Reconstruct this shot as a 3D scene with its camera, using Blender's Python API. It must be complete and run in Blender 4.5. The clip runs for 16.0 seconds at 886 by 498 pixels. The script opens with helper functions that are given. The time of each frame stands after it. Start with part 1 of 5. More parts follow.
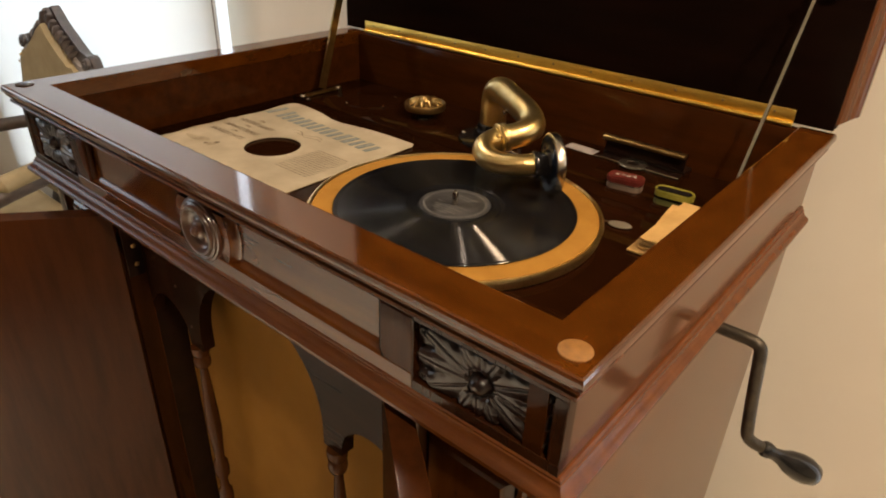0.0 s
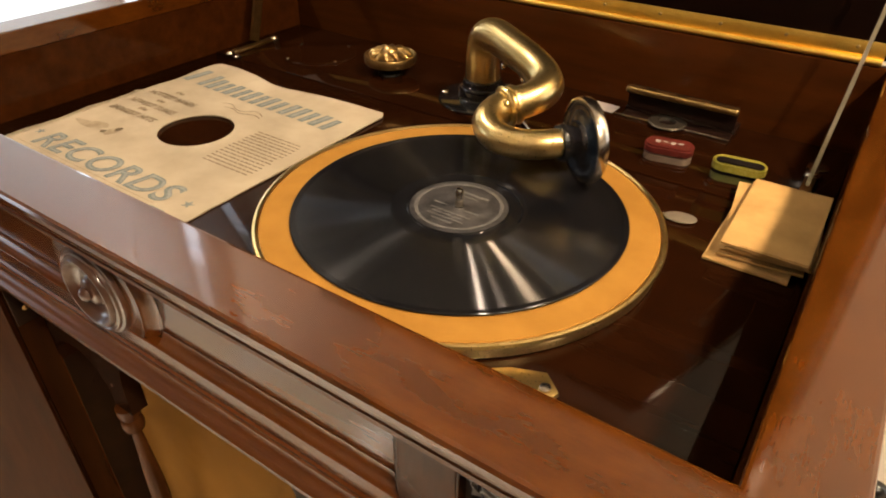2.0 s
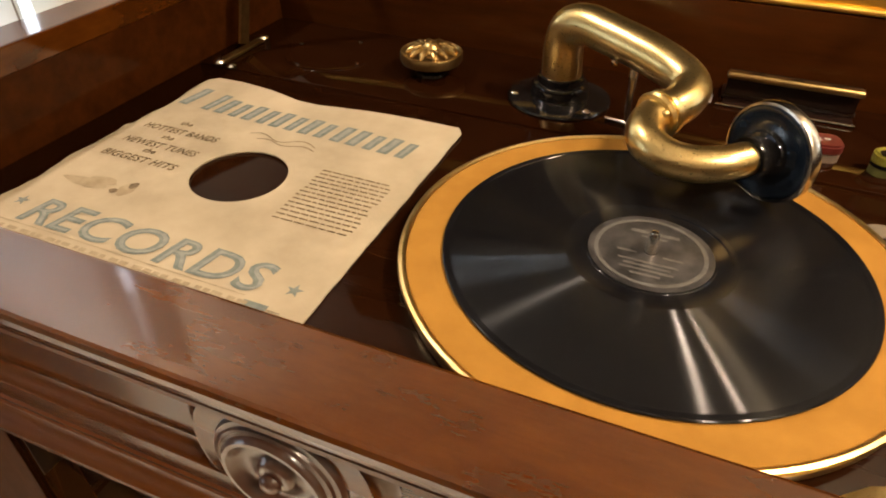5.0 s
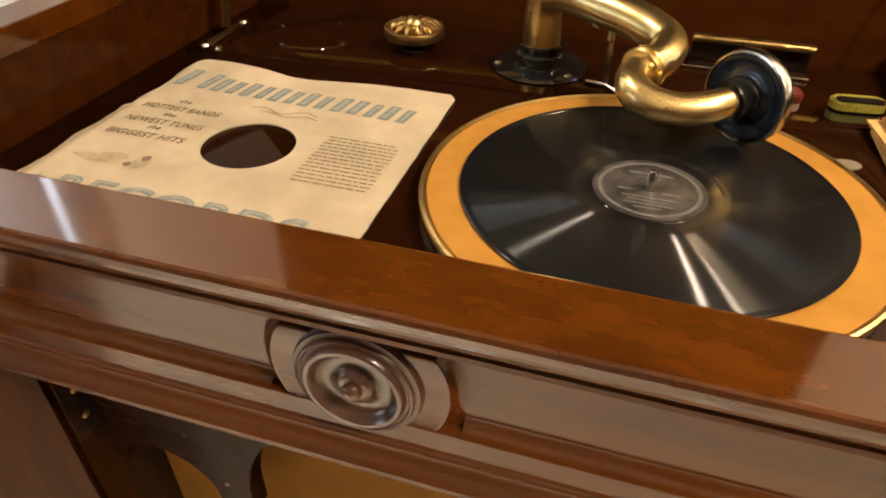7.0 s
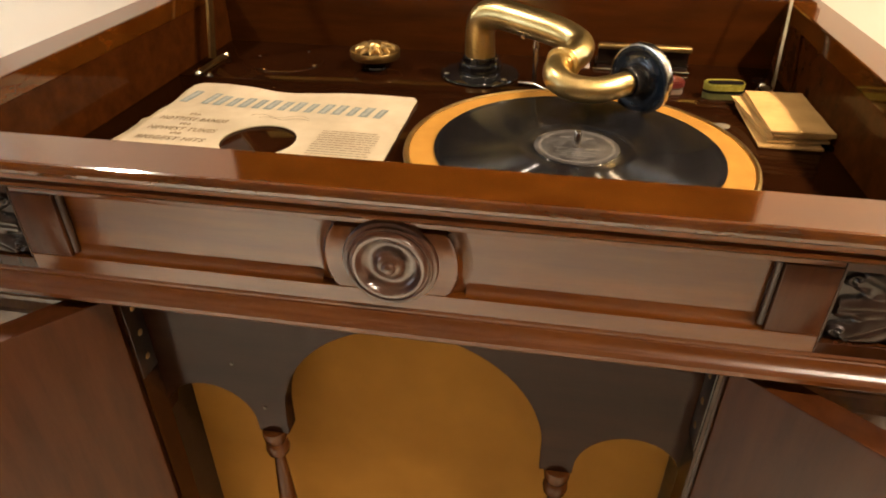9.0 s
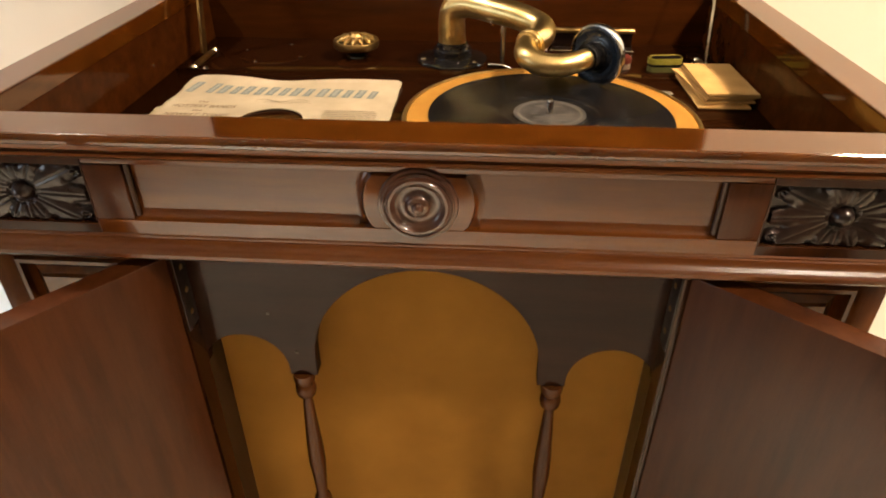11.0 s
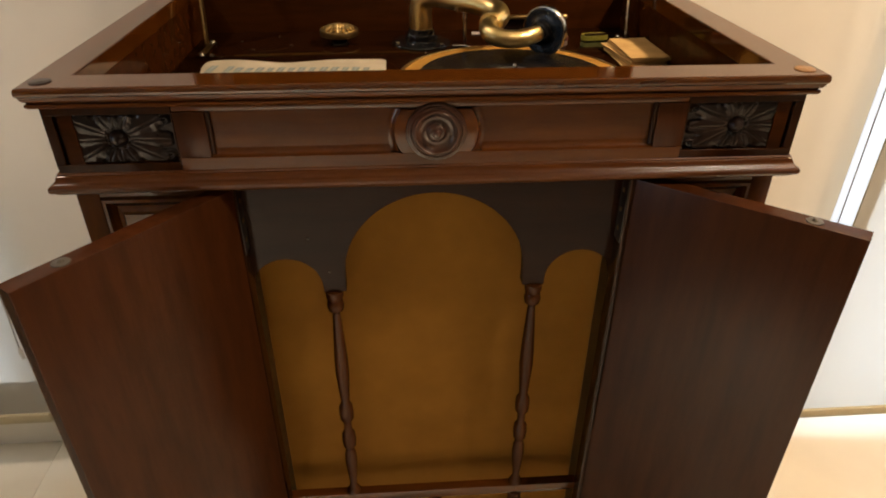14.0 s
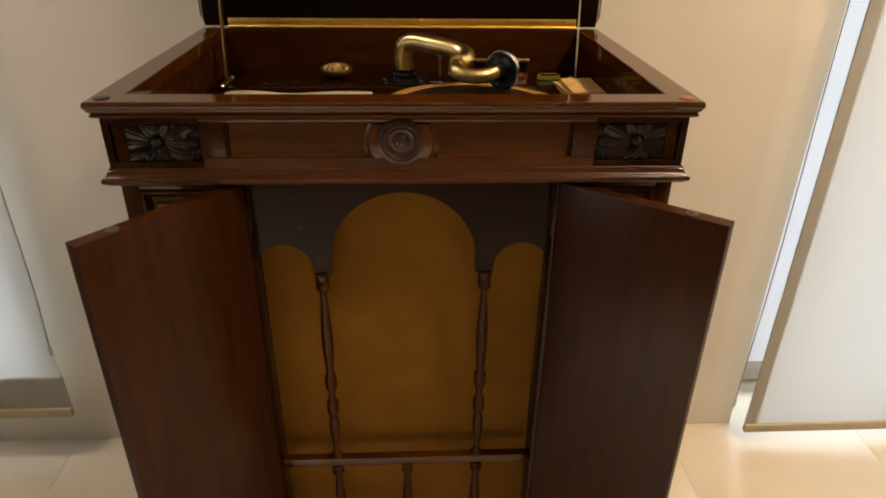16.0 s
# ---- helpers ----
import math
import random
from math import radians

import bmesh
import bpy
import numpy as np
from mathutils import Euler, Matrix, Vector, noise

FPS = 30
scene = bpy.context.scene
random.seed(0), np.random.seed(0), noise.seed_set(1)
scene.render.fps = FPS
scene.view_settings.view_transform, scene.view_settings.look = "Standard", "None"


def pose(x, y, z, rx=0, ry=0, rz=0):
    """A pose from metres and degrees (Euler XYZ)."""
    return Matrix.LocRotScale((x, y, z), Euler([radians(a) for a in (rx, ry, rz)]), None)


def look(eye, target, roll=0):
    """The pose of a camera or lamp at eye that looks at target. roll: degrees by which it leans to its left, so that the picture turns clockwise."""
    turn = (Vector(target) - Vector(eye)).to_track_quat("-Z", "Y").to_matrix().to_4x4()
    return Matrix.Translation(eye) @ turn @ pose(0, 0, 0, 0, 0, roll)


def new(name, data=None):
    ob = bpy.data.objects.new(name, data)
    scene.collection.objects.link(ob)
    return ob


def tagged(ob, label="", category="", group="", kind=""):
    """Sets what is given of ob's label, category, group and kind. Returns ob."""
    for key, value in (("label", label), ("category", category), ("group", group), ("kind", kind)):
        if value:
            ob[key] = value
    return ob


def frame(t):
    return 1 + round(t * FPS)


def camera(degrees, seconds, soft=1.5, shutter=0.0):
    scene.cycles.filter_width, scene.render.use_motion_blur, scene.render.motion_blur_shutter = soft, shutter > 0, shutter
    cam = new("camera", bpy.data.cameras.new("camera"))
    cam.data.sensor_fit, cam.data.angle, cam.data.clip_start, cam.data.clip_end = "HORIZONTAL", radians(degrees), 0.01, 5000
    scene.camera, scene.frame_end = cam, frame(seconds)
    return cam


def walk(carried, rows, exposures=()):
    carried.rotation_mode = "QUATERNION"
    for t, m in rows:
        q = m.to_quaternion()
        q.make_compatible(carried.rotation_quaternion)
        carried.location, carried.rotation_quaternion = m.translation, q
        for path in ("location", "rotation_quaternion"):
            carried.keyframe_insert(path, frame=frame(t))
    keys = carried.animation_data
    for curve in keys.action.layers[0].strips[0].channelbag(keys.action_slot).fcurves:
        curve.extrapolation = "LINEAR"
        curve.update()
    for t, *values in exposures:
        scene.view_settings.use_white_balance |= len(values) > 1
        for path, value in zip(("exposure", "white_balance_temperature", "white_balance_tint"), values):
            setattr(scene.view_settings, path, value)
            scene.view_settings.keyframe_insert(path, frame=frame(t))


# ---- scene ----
cam = camera(67.9, 16.0, 1.9)
PATH = [
    (0, (0.51, -0.304, 1.23), (-0.594, 1.05, 0.257), 2.2),
    (0.5, (0.458, -0.266, 1.218), (-0.578, 1.102, 0.19), 1.9),
    (1, (0.405, -0.225, 1.207), (-0.58, 1.135, 0.12), 1.1),
    (1.5, (0.36, -0.196, 1.197), (-0.571, 1.171, 0.072), 1.3),
    (2, (0.351, -0.174, 1.195), (-0.565, 1.188, 0.052), 0.6),
    (2.5, (0.33, -0.159, 1.186), (-0.573, 1.194, 0.023), 0.7),
    (3, (0.274, -0.146, 1.183), (-0.541, 1.237, -0.01), 1.1),
    (3.5, (0.226, -0.135, 1.182), (-0.533, 1.256, -0.039), 0.8),
    (4, (0.183, -0.136, 1.18), (-0.507, 1.282, -0.051), 1.4),
    (4.2, (0.169, -0.14, 1.181), (-0.508, 1.285, -0.047), 1.2),
    (6.3, (0.08, -0.175, 1.171), (-0.369, 1.342, -0.052), 1.7),
    (6.5, (0.084, -0.183, 1.164), (-0.36, 1.335, -0.059), 1.8),
    (7, (0.091, -0.209, 1.169), (-0.356, 1.314, -0.047), 0.9),
    (7.5, (0.093, -0.245, 1.167), (-0.322, 1.312, -0.018), 0.9),
    (8, (0.093, -0.284, 1.169), (-0.258, 1.316, 0.021), 1.5),
    (8.5, (0.092, -0.325, 1.177), (-0.236, 1.308, 0.069), 0.6),
    (9, (0.09, -0.365, 1.18), (-0.188, 1.285, 0.083), 0.2),
    (9.2, (0.092, -0.376, 1.181), (-0.182, 1.275, 0.084), -0.2),
    (11.3, (0.039, -0.497, 1.194), (-0.042, 1.175, 0.1), 0.1),
    (11.5, (0.034, -0.516, 1.193), (-0.032, 1.164, 0.111), 0.1),
    (12, (0.015, -0.564, 1.192), (0.004, 1.119, 0.112), 0.2),
    (12.5, (0.0, -0.601, 1.192), (0.033, 1.094, 0.13), 0.4),
    (13, (-0.021, -0.631, 1.193), (0.055, 1.069, 0.142), 0.5),
    (13.5, (-0.041, -0.646, 1.192), (0.072, 1.043, 0.128), 0.5),
    (14, (-0.039, -0.668, 1.198), (0.084, 1.027, 0.144), 0.3),
    (14.5, (-0.024, -0.707, 1.205), (0.085, 1.003, 0.173), 0.2),
    (15, (-0.004, -0.771, 1.212), (0.074, 0.964, 0.22), 0.3),
    (15.5, (0.004, -0.825, 1.218), (0.095, 0.925, 0.255), 0.5),
    (16, (0.012, -0.873, 1.226), (0.108, 0.894, 0.294), 0.8),
]
EXPOSURE = [(0, -0.55), (1.5, -0.17), (2.5, 0.05), (3.5, -0.04), (7, 0.13), (9, 0.42), (11.5, 0.34), (12, 0.38), (12.5, 0.36), (13.0, -0.12), (13.5, -0.26), (14, -0.56), (14.5, -0.58), (15, -0.5), (15.5, -0.78), (16, -0.92)]
TINT = 14
walk(cam, [(t, look(eye, target, roll)) for t, eye, target, roll in PATH], [(t, stops, 6500, TINT) for t, stops in EXPOSURE])

# ---- world, lamps ----
world = bpy.data.worlds.new("sky")
scene.world = world
world.use_nodes = True
wn = world.node_tree.nodes
sky = wn.new("ShaderNodeTexSky")
sky.sky_type = 'NISHITA'
sky.sun_disc = False
sky.sun_elevation = radians(50)
sky.sun_rotation = radians(200)
world.node_tree.links.new(sky.outputs[0], wn["Background"].inputs[0])
wn["Background"].inputs[1].default_value = 0.1

FLOOR, CEIL = -0.23, 2.37
WALL_Y = 0.68


def area(name, place, target, sx, sy, watts, colour):
    d = bpy.data.lights.new(name, 'AREA')
    d.shape, d.size, d.size_y, d.energy, d.color = 'RECTANGLE', sx, sy, watts, colour
    ob = new(name, d)
    ob.matrix_world = look(place, target)
    return ob


DAY, WARM = (0.80, 0.91, 1.0), (1.0, 0.84, 0.66)
area("daylight_right", (1.785, WALL_Y + 0.15, 0.935), (1.785, -2, 0.935), 1.52, 2.3, 46, DAY)
area("daylight_left", (-1.83, WALL_Y + 0.15, 1.05), (-1.83, -2, 1.05), 1.60, 2.08, 56, DAY)
# added cool fill from the unseen west side of the room
area("side_fill", (-3.22, -1.6, 1.1), (0, -1.6, 0.9), 1.0, 1.4, 14, DAY)

# ---- materials ----
def material(name, colour, rough=0.5, metal=0.0, coat=0.0, spec=0.5):
    m = bpy.data.materials.new(name)
    m.use_nodes = True
    b = m.node_tree.nodes["Principled BSDF"]
    b.inputs["Base Color"].default_value = (*colour, 1)
    b.inputs["Roughness"].default_value = rough
    b.inputs["Metallic"].default_value = metal
    b.inputs["Coat Weight"].default_value = coat
    b.inputs["Coat Roughness"].default_value = 0.06
    b.inputs["Coat IOR"].default_value = 1.5
    b.inputs["Specular IOR Level"].default_value = spec
    return m


def mottled(name, dark, light, rough=(0.3, 0.5), scale=(20, 20, 20), fine=300, metal=0.0, coat=0.0, bump=0.1, detail=5, spec=0.5, coat_rough=0.06):
    """Two scales of noise between two colours, uneven gloss and fine relief, in metres."""
    m = material(name, light, 0.5, metal, coat, spec)
    nt = m.node_tree
    n, lk = nt.nodes, nt.links.new
    b = n["Principled BSDF"]
    b.inputs["Coat Roughness"].default_value = coat_rough
    co = n.new("ShaderNodeTexCoord")
    mp = n.new("ShaderNodeMapping")
    mp.inputs["Scale"].default_value = scale
    lk(co.outputs["Object"], mp.inputs[0])
    big = n.new("ShaderNodeTexNoise")
    big.inputs["Scale"].default_value, big.inputs["Detail"].default_value, big.inputs["Roughness"].default_value = 1.0, detail, 0.6
    lk(mp.outputs[0], big.inputs["Vector"])
    small = n.new("ShaderNodeTexNoise")
    small.inputs["Scale"].default_value = fine
    small.inputs["Detail"].default_value = 3
    lk(co.outputs["Object"], small.inputs["Vector"])
    ramp = n.new("ShaderNodeValToRGB")
    ramp.color_ramp.elements[0].position, ramp.color_ramp.elements[1].position = 0.3, 0.72
    ramp.color_ramp.elements[0].color, ramp.color_ramp.elements[1].color = (*dark, 1), (*light, 1)
    lk(big.outputs[0], ramp.inputs[0])
    lk(ramp.outputs[0], b.inputs["Base Color"])
    mr = n.new("ShaderNodeMapRange")
    mr.inputs["To Min"].default_value, mr.inputs["To Max"].default_value = rough
    lk(small.outputs[0], mr.inputs[0])
    lk(mr.outputs[0], b.inputs["Roughness"])
    bp = n.new("ShaderNodeBump")
    bp.inputs["Strength"].default_value, bp.inputs["Distance"].default_value = bump, 0.001
    lk(small.outputs[0], bp.inputs["Height"])
    lk(bp.outputs[0], b.inputs["Normal"])
    return m


def wood(name, dark, light, axis, rough=(0.3, 0.4), coat=0.9, coat_rough=0.13, figure=7.0):
    """Mahogany with long grain along one axis, dark pores and a polished coat."""
    scale = [60.0, 60.0, 60.0]
    scale["xyz".index(axis)] = figure
    m = mottled(name, dark, light, rough, scale, 500, coat=coat, bump=0.02, detail=6, spec=0.0, coat_rough=coat_rough)
    nt = m.node_tree
    n, lk = nt.nodes, nt.links.new
    b = n["Principled BSDF"]
    co = [k for k in n if k.type == 'TEX_COORD'][0]
    mp = n.new("ShaderNodeMapping")
    pores = [900.0, 900.0, 900.0]
    pores["xyz".index(axis)] = 45.0
    mp.inputs["Scale"].default_value = pores
    lk(co.outputs["Object"], mp.inputs[0])
    tex = n.new("ShaderNodeTexNoise")
    tex.inputs["Scale"].default_value = 1.0
    lk(mp.outputs[0], tex.inputs["Vector"])
    mr = n.new("ShaderNodeMapRange")
    mr.inputs["From Min"].default_value, mr.inputs["From Max"].default_value = 0.35, 0.5
    mr.inputs["To Min"].default_value = 0.72
    lk(tex.outputs[0], mr.inputs[0])
    mix = n.new("ShaderNodeMix")
    mix.data_type, mix.blend_type = 'RGBA', 'MULTIPLY'
    mix.inputs[0].default_value = 0.22
    ramp = [k for k in n if k.type == 'VALTORGB'][0]
    lk(ramp.outputs[0], mix.inputs[6])
    lk(mr.outputs[0], mix.inputs[7])
    lk(mix.outputs[2], b.inputs["Base Color"])
    return m


RED_D, RED_L = (0.056, 0.0150, 0.0024), (0.100, 0.0295, 0.0046)
M_WOODX = wood("mahogany_along", RED_D, RED_L, "x")
M_WOODY = wood("mahogany_across", RED_D, RED_L, "y")
M_WOODZ = wood("mahogany_upright", RED_D, RED_L, "z")
M_MOULD = wood("mahogany_moulding", RED_D, RED_L, "x", (0.35, 0.45), 0.75, 0.26)
RIM_D, RIM_L = (0.039, 0.0104, 0.0010), (0.080, 0.0228, 0.0022)
M_RIMX = wood("rim_mahogany_along", RIM_D, RIM_L, "x", (0.3, 0.4), 1.0, 0.075, 24.0)
M_RIMY = wood("rim_mahogany_across", RIM_D, RIM_L, "y", (0.3, 0.4), 1.0, 0.075, 24.0)
for m in (M_RIMX, M_RIMY):
    m.node_tree.nodes["Principled BSDF"].inputs["Coat IOR"].default_value = 1.62
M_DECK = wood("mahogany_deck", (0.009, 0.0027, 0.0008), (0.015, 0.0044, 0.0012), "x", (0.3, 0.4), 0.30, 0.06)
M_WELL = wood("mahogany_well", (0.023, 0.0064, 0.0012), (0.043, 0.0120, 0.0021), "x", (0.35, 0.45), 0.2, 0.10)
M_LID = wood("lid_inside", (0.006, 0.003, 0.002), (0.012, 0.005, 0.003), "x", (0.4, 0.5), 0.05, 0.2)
M_CARVE = mottled("carved_mahogany", (0.007, 0.0035, 0.0026), (0.016, 0.0068, 0.0042), (0.25, 0.35), (40, 40, 40), 300, coat=0.55, bump=0.02, coat_rough=0.12, spec=0.1)
M_BOSS = mottled("boss_mahogany", (0.030, 0.011, 0.006), (0.060, 0.022, 0.010), (0.25, 0.35), (40, 40, 40), 300, coat=0.85, bump=0.01, coat_rough=0.15, spec=0.2)
M_DOOR = wood("door_mahogany", (0.032, 0.0092, 0.0024), (0.051, 0.0150, 0.0040), "z", (0.35, 0.45), 0.4, 0.24)
M_BRASS = mottled("gilt_brass", (0.58, 0.41, 0.15), (0.78, 0.60, 0.28), (0.24, 0.34), (30, 30, 30), 700, metal=1.0, bump=0.05)
M_BRASSD = mottled("aged_brass", (0.30, 0.20, 0.08), (0.55, 0.38, 0.15), (0.25, 0.42), (60, 60, 60), 500, metal=1.0, bump=0.1)
M_HINGE = mottled("hinge_brass", (0.74, 0.48, 0.095), (0.90, 0.63, 0.15), (0.34, 0.42), (25, 25, 60), 300, metal=1.0, bump=0.01)
M_NICKEL = mottled("worn_nickel", (0.42, 0.37, 0.30), (0.66, 0.60, 0.52), (0.15, 0.3), (50, 50, 50), 500, metal=1.0, bump=0.06)
M_STEEL = mottled("strut_steel", (0.40, 0.36, 0.28), (0.62, 0.55, 0.42), (0.2, 0.3), (50, 50, 20), 500, metal=1.0, bump=0.05)
M_BLACK = mottled("black_enamel", (0.004, 0.004, 0.004), (0.010, 0.009, 0.009), (0.05, 0.11), (30, 30, 30), 120, coat=0.0, bump=0.01, spec=0.4)
M_BLUE = mottled("blue_black_enamel", (0.006, 0.010, 0.017), (0.012, 0.020, 0.031), (0.16, 0.26), (40, 40, 40), 200, coat=0.1, bump=0.015)
M_IRON = mottled("dark_iron", (0.035, 0.030, 0.024), (0.085, 0.070, 0.052), (0.32, 0.5), (60, 60, 60), 500, metal=0.7, bump=0.15)
M_FELT = mottled("amber_felt", (0.27, 0.130, 0.020), (0.34, 0.168, 0.028), (0.85, 0.95), (35, 35, 35), 1400, bump=0.5, spec=0.15)
M_AMBER = mottled("amber_buffer", (0.15, 0.066, 0.013), (0.25, 0.115, 0.024), (0.5, 0.7), (150, 150, 150), 900, bump=0.2)
M_PAPER = mottled("aged_paper", (0.29, 0.24, 0.165), (0.41, 0.345, 0.245), (0.75, 0.9), (16, 16, 16), 500, bump=0.15, spec=0.25)
M_INK = mottled("grey_green_ink", (0.11, 0.13, 0.12), (0.19, 0.21, 0.19), (0.7, 0.8), (150, 150, 150), 900, bump=0.02, spec=0.2)
M_INKP = mottled("pale_blue_ink", (0.17, 0.19, 0.18), (0.25, 0.26, 0.235), (0.7, 0.8), (150, 150, 150), 900, bump=0.02, spec=0.2)
M_INKD = mottled("brown_ink", (0.10, 0.075, 0.045), (0.19, 0.14, 0.085), (0.7, 0.8), (200, 200, 200), 900, bump=0.02, spec=0.2)
M_KRAFT = mottled("kraft_paper", (0.38, 0.225, 0.075), (0.52, 0.325, 0.12), (0.7, 0.85), (30, 30, 30), 700, bump=0.2, spec=0.25)
M_CLOTH = mottled("grille_cloth", (0.200, 0.090, 0.011), (0.245, 0.114, 0.015), (0.8, 0.95), (12, 12, 12), 1500, bump=0.4, spec=0.15)
M_COLUMN = wood("column_wood", (0.034, 0.011, 0.003), (0.080, 0.027, 0.007), "z", (0.2, 0.3), 0.3, 0.15)
M_SPAN = wood("spandrel_mahogany", (0.014, 0.0050, 0.0024), (0.022, 0.0080, 0.0036), "x", (0.35, 0.45), 0.22, 0.16)
# darker mahogany tone for carving borders, beads and the opening's edge
M_STILE = wood("dark_mahogany", (0.017, 0.0054, 0.0018), (0.031, 0.0098, 0.0026), "z", (0.35, 0.45), 0.5, 0.14)
M_WALL = mottled("cream_plaster", (0.70, 0.655, 0.575), (0.75, 0.705, 0.625), (0.6, 0.8), (2, 2, 2), 250, bump=0.05, spec=0.3)
M_CEIL = mottled("white_ceiling", (0.56, 0.53, 0.48), (0.60, 0.57, 0.52), (0.7, 0.9), (2, 2, 2), 200, bump=0.05)
M_TILE = mottled("cream_tile", (0.62, 0.54, 0.41), (0.70, 0.62, 0.48), (0.16, 0.3), (3, 3, 3), 60, bump=0.02)
M_FRAME = mottled("window_frame_paint", (0.42, 0.37, 0.25), (0.48, 0.43, 0.30), (0.4, 0.55), (9, 9, 9), 200, bump=0.04)
M_BAR = mottled("blind_bar_fabric", (0.46, 0.40, 0.26), (0.52, 0.46, 0.31), (0.6, 0.8), (20, 20, 20), 700, bump=0.2)
M_CORD = mottled("grey_cord", (0.20, 0.18, 0.16), (0.42, 0.38, 0.33), (0.6, 0.8), (10, 10, 300), 900, bump=0.2)
M_CHAIRW = mottled("dark_walnut", (0.030, 0.022, 0.020), (0.085, 0.060, 0.050), (0.3, 0.5), (40, 40, 40), 300, coat=0.3, bump=0.2)
M_CHAIRF = mottled("tan_velvet", (0.30, 0.235, 0.13), (0.40, 0.32, 0.19), (0.8, 0.95), (14, 14, 14), 800, bump=0.35, spec=0.2)
M_RED = mottled("red_tin", (0.050, 0.008, 0.006), (0.12, 0.018, 0.014), (0.25, 0.4), (90, 90, 90), 600, bump=0.05, coat=0.4)
M_GREEN = mottled("olive_tin", (0.075, 0.078, 0.022), (0.14, 0.142, 0.045), (0.25, 0.4), (80, 80, 80), 600, bump=0.05, coat=0.4)
M_YELLOW = mottled("yellow_tin_lid", (0.17, 0.155, 0.020), (0.27, 0.245, 0.040), (0.2, 0.35), (80, 80, 80), 600, bump=0.05, coat=0.4)
M_TINSIDE = mottled("tin_side", (0.16, 0.12, 0.09), (0.27, 0.20, 0.15), (0.3, 0.45), (80, 80, 80), 600, metal=0.3, bump=0.05)
M_TAB = mottled("dull_plated_tab", (0.11, 0.092, 0.068), (0.18, 0.150, 0.110), (0.4, 0.6), (60, 60, 60), 600, metal=0.2, bump=0.05)
M_INKL = mottled("faded_ink", (0.22, 0.175, 0.11), (0.33, 0.27, 0.18), (0.7, 0.8), (90, 90, 90), 900, bump=0.02, spec=0.2)
M_GREY = mottled("label_grey", (0.007, 0.007, 0.008), (0.060, 0.057, 0.058), (0.3, 0.45), (70, 70, 70), 600, bump=0.05)
M_GREYL = mottled("label_print", (0.06, 0.058, 0.056), (0.12, 0.115, 0.11), (0.35, 0.5), (120, 120, 120), 600, bump=0.05)
M_PALE = mottled("pale_card", (0.26, 0.225, 0.21), (0.34, 0.30, 0.28), (0.4, 0.6), (60, 60, 60), 600, bump=0.05)


def fabric():
    """Roller-blind cloth that lets the daylight behind it through."""
    m = bpy.data.materials.new("roller_blind_cloth")
    m.use_nodes = True
    n, lk = m.node_tree.nodes, m.node_tree.links.new
    b = n["Principled BSDF"]
    b.inputs["Base Color"].default_value = (0.74, 0.73, 0.68, 1)
    b.inputs["Roughness"].default_value = 0.85
    tr = n.new("ShaderNodeBsdfTranslucent")
    tr.inputs[0].default_value = (0.80, 0.80, 0.78, 1)
    co = n.new("ShaderNodeTexCoord")
    wv = n.new("ShaderNodeTexNoise")
    wv.inputs["Scale"].default_value = 900
    lk(co.outputs["Object"], wv.inputs["Vector"])
    bp = n.new("ShaderNodeBump")
    bp.inputs["Strength"].default_value, bp.inputs["Distance"].default_value = 0.2, 0.001
    lk(wv.outputs[0], bp.inputs["Height"])
    lk(bp.outputs[0], b.inputs["Normal"])
    mx = n.new("ShaderNodeMixShader")
    mx.inputs[0].default_value = 0.6
    lk(b.outputs[0], mx.inputs[1])
    lk(tr.outputs[0], mx.inputs[2])
    lk(mx.outputs[0], n["Material Output"].inputs[0])
    return m


M_BLIND = fabric()
M_GLASS = material("window_glass", (1, 1, 1), 0.0)
M_GLASS.node_tree.nodes["Principled BSDF"].inputs["Transmission Weight"].default_value = 1.0
M_HAZE = material("hazy_sky", (0.8, 0.85, 0.9), 0.9)
M_HAZE.node_tree.nodes["Principled BSDF"].inputs["Emission Color"].default_value = (0.86, 0.92, 1.0, 1)
M_HAZE.node_tree.nodes["Principled BSDF"].inputs["Emission Strength"].default_value = 0.85


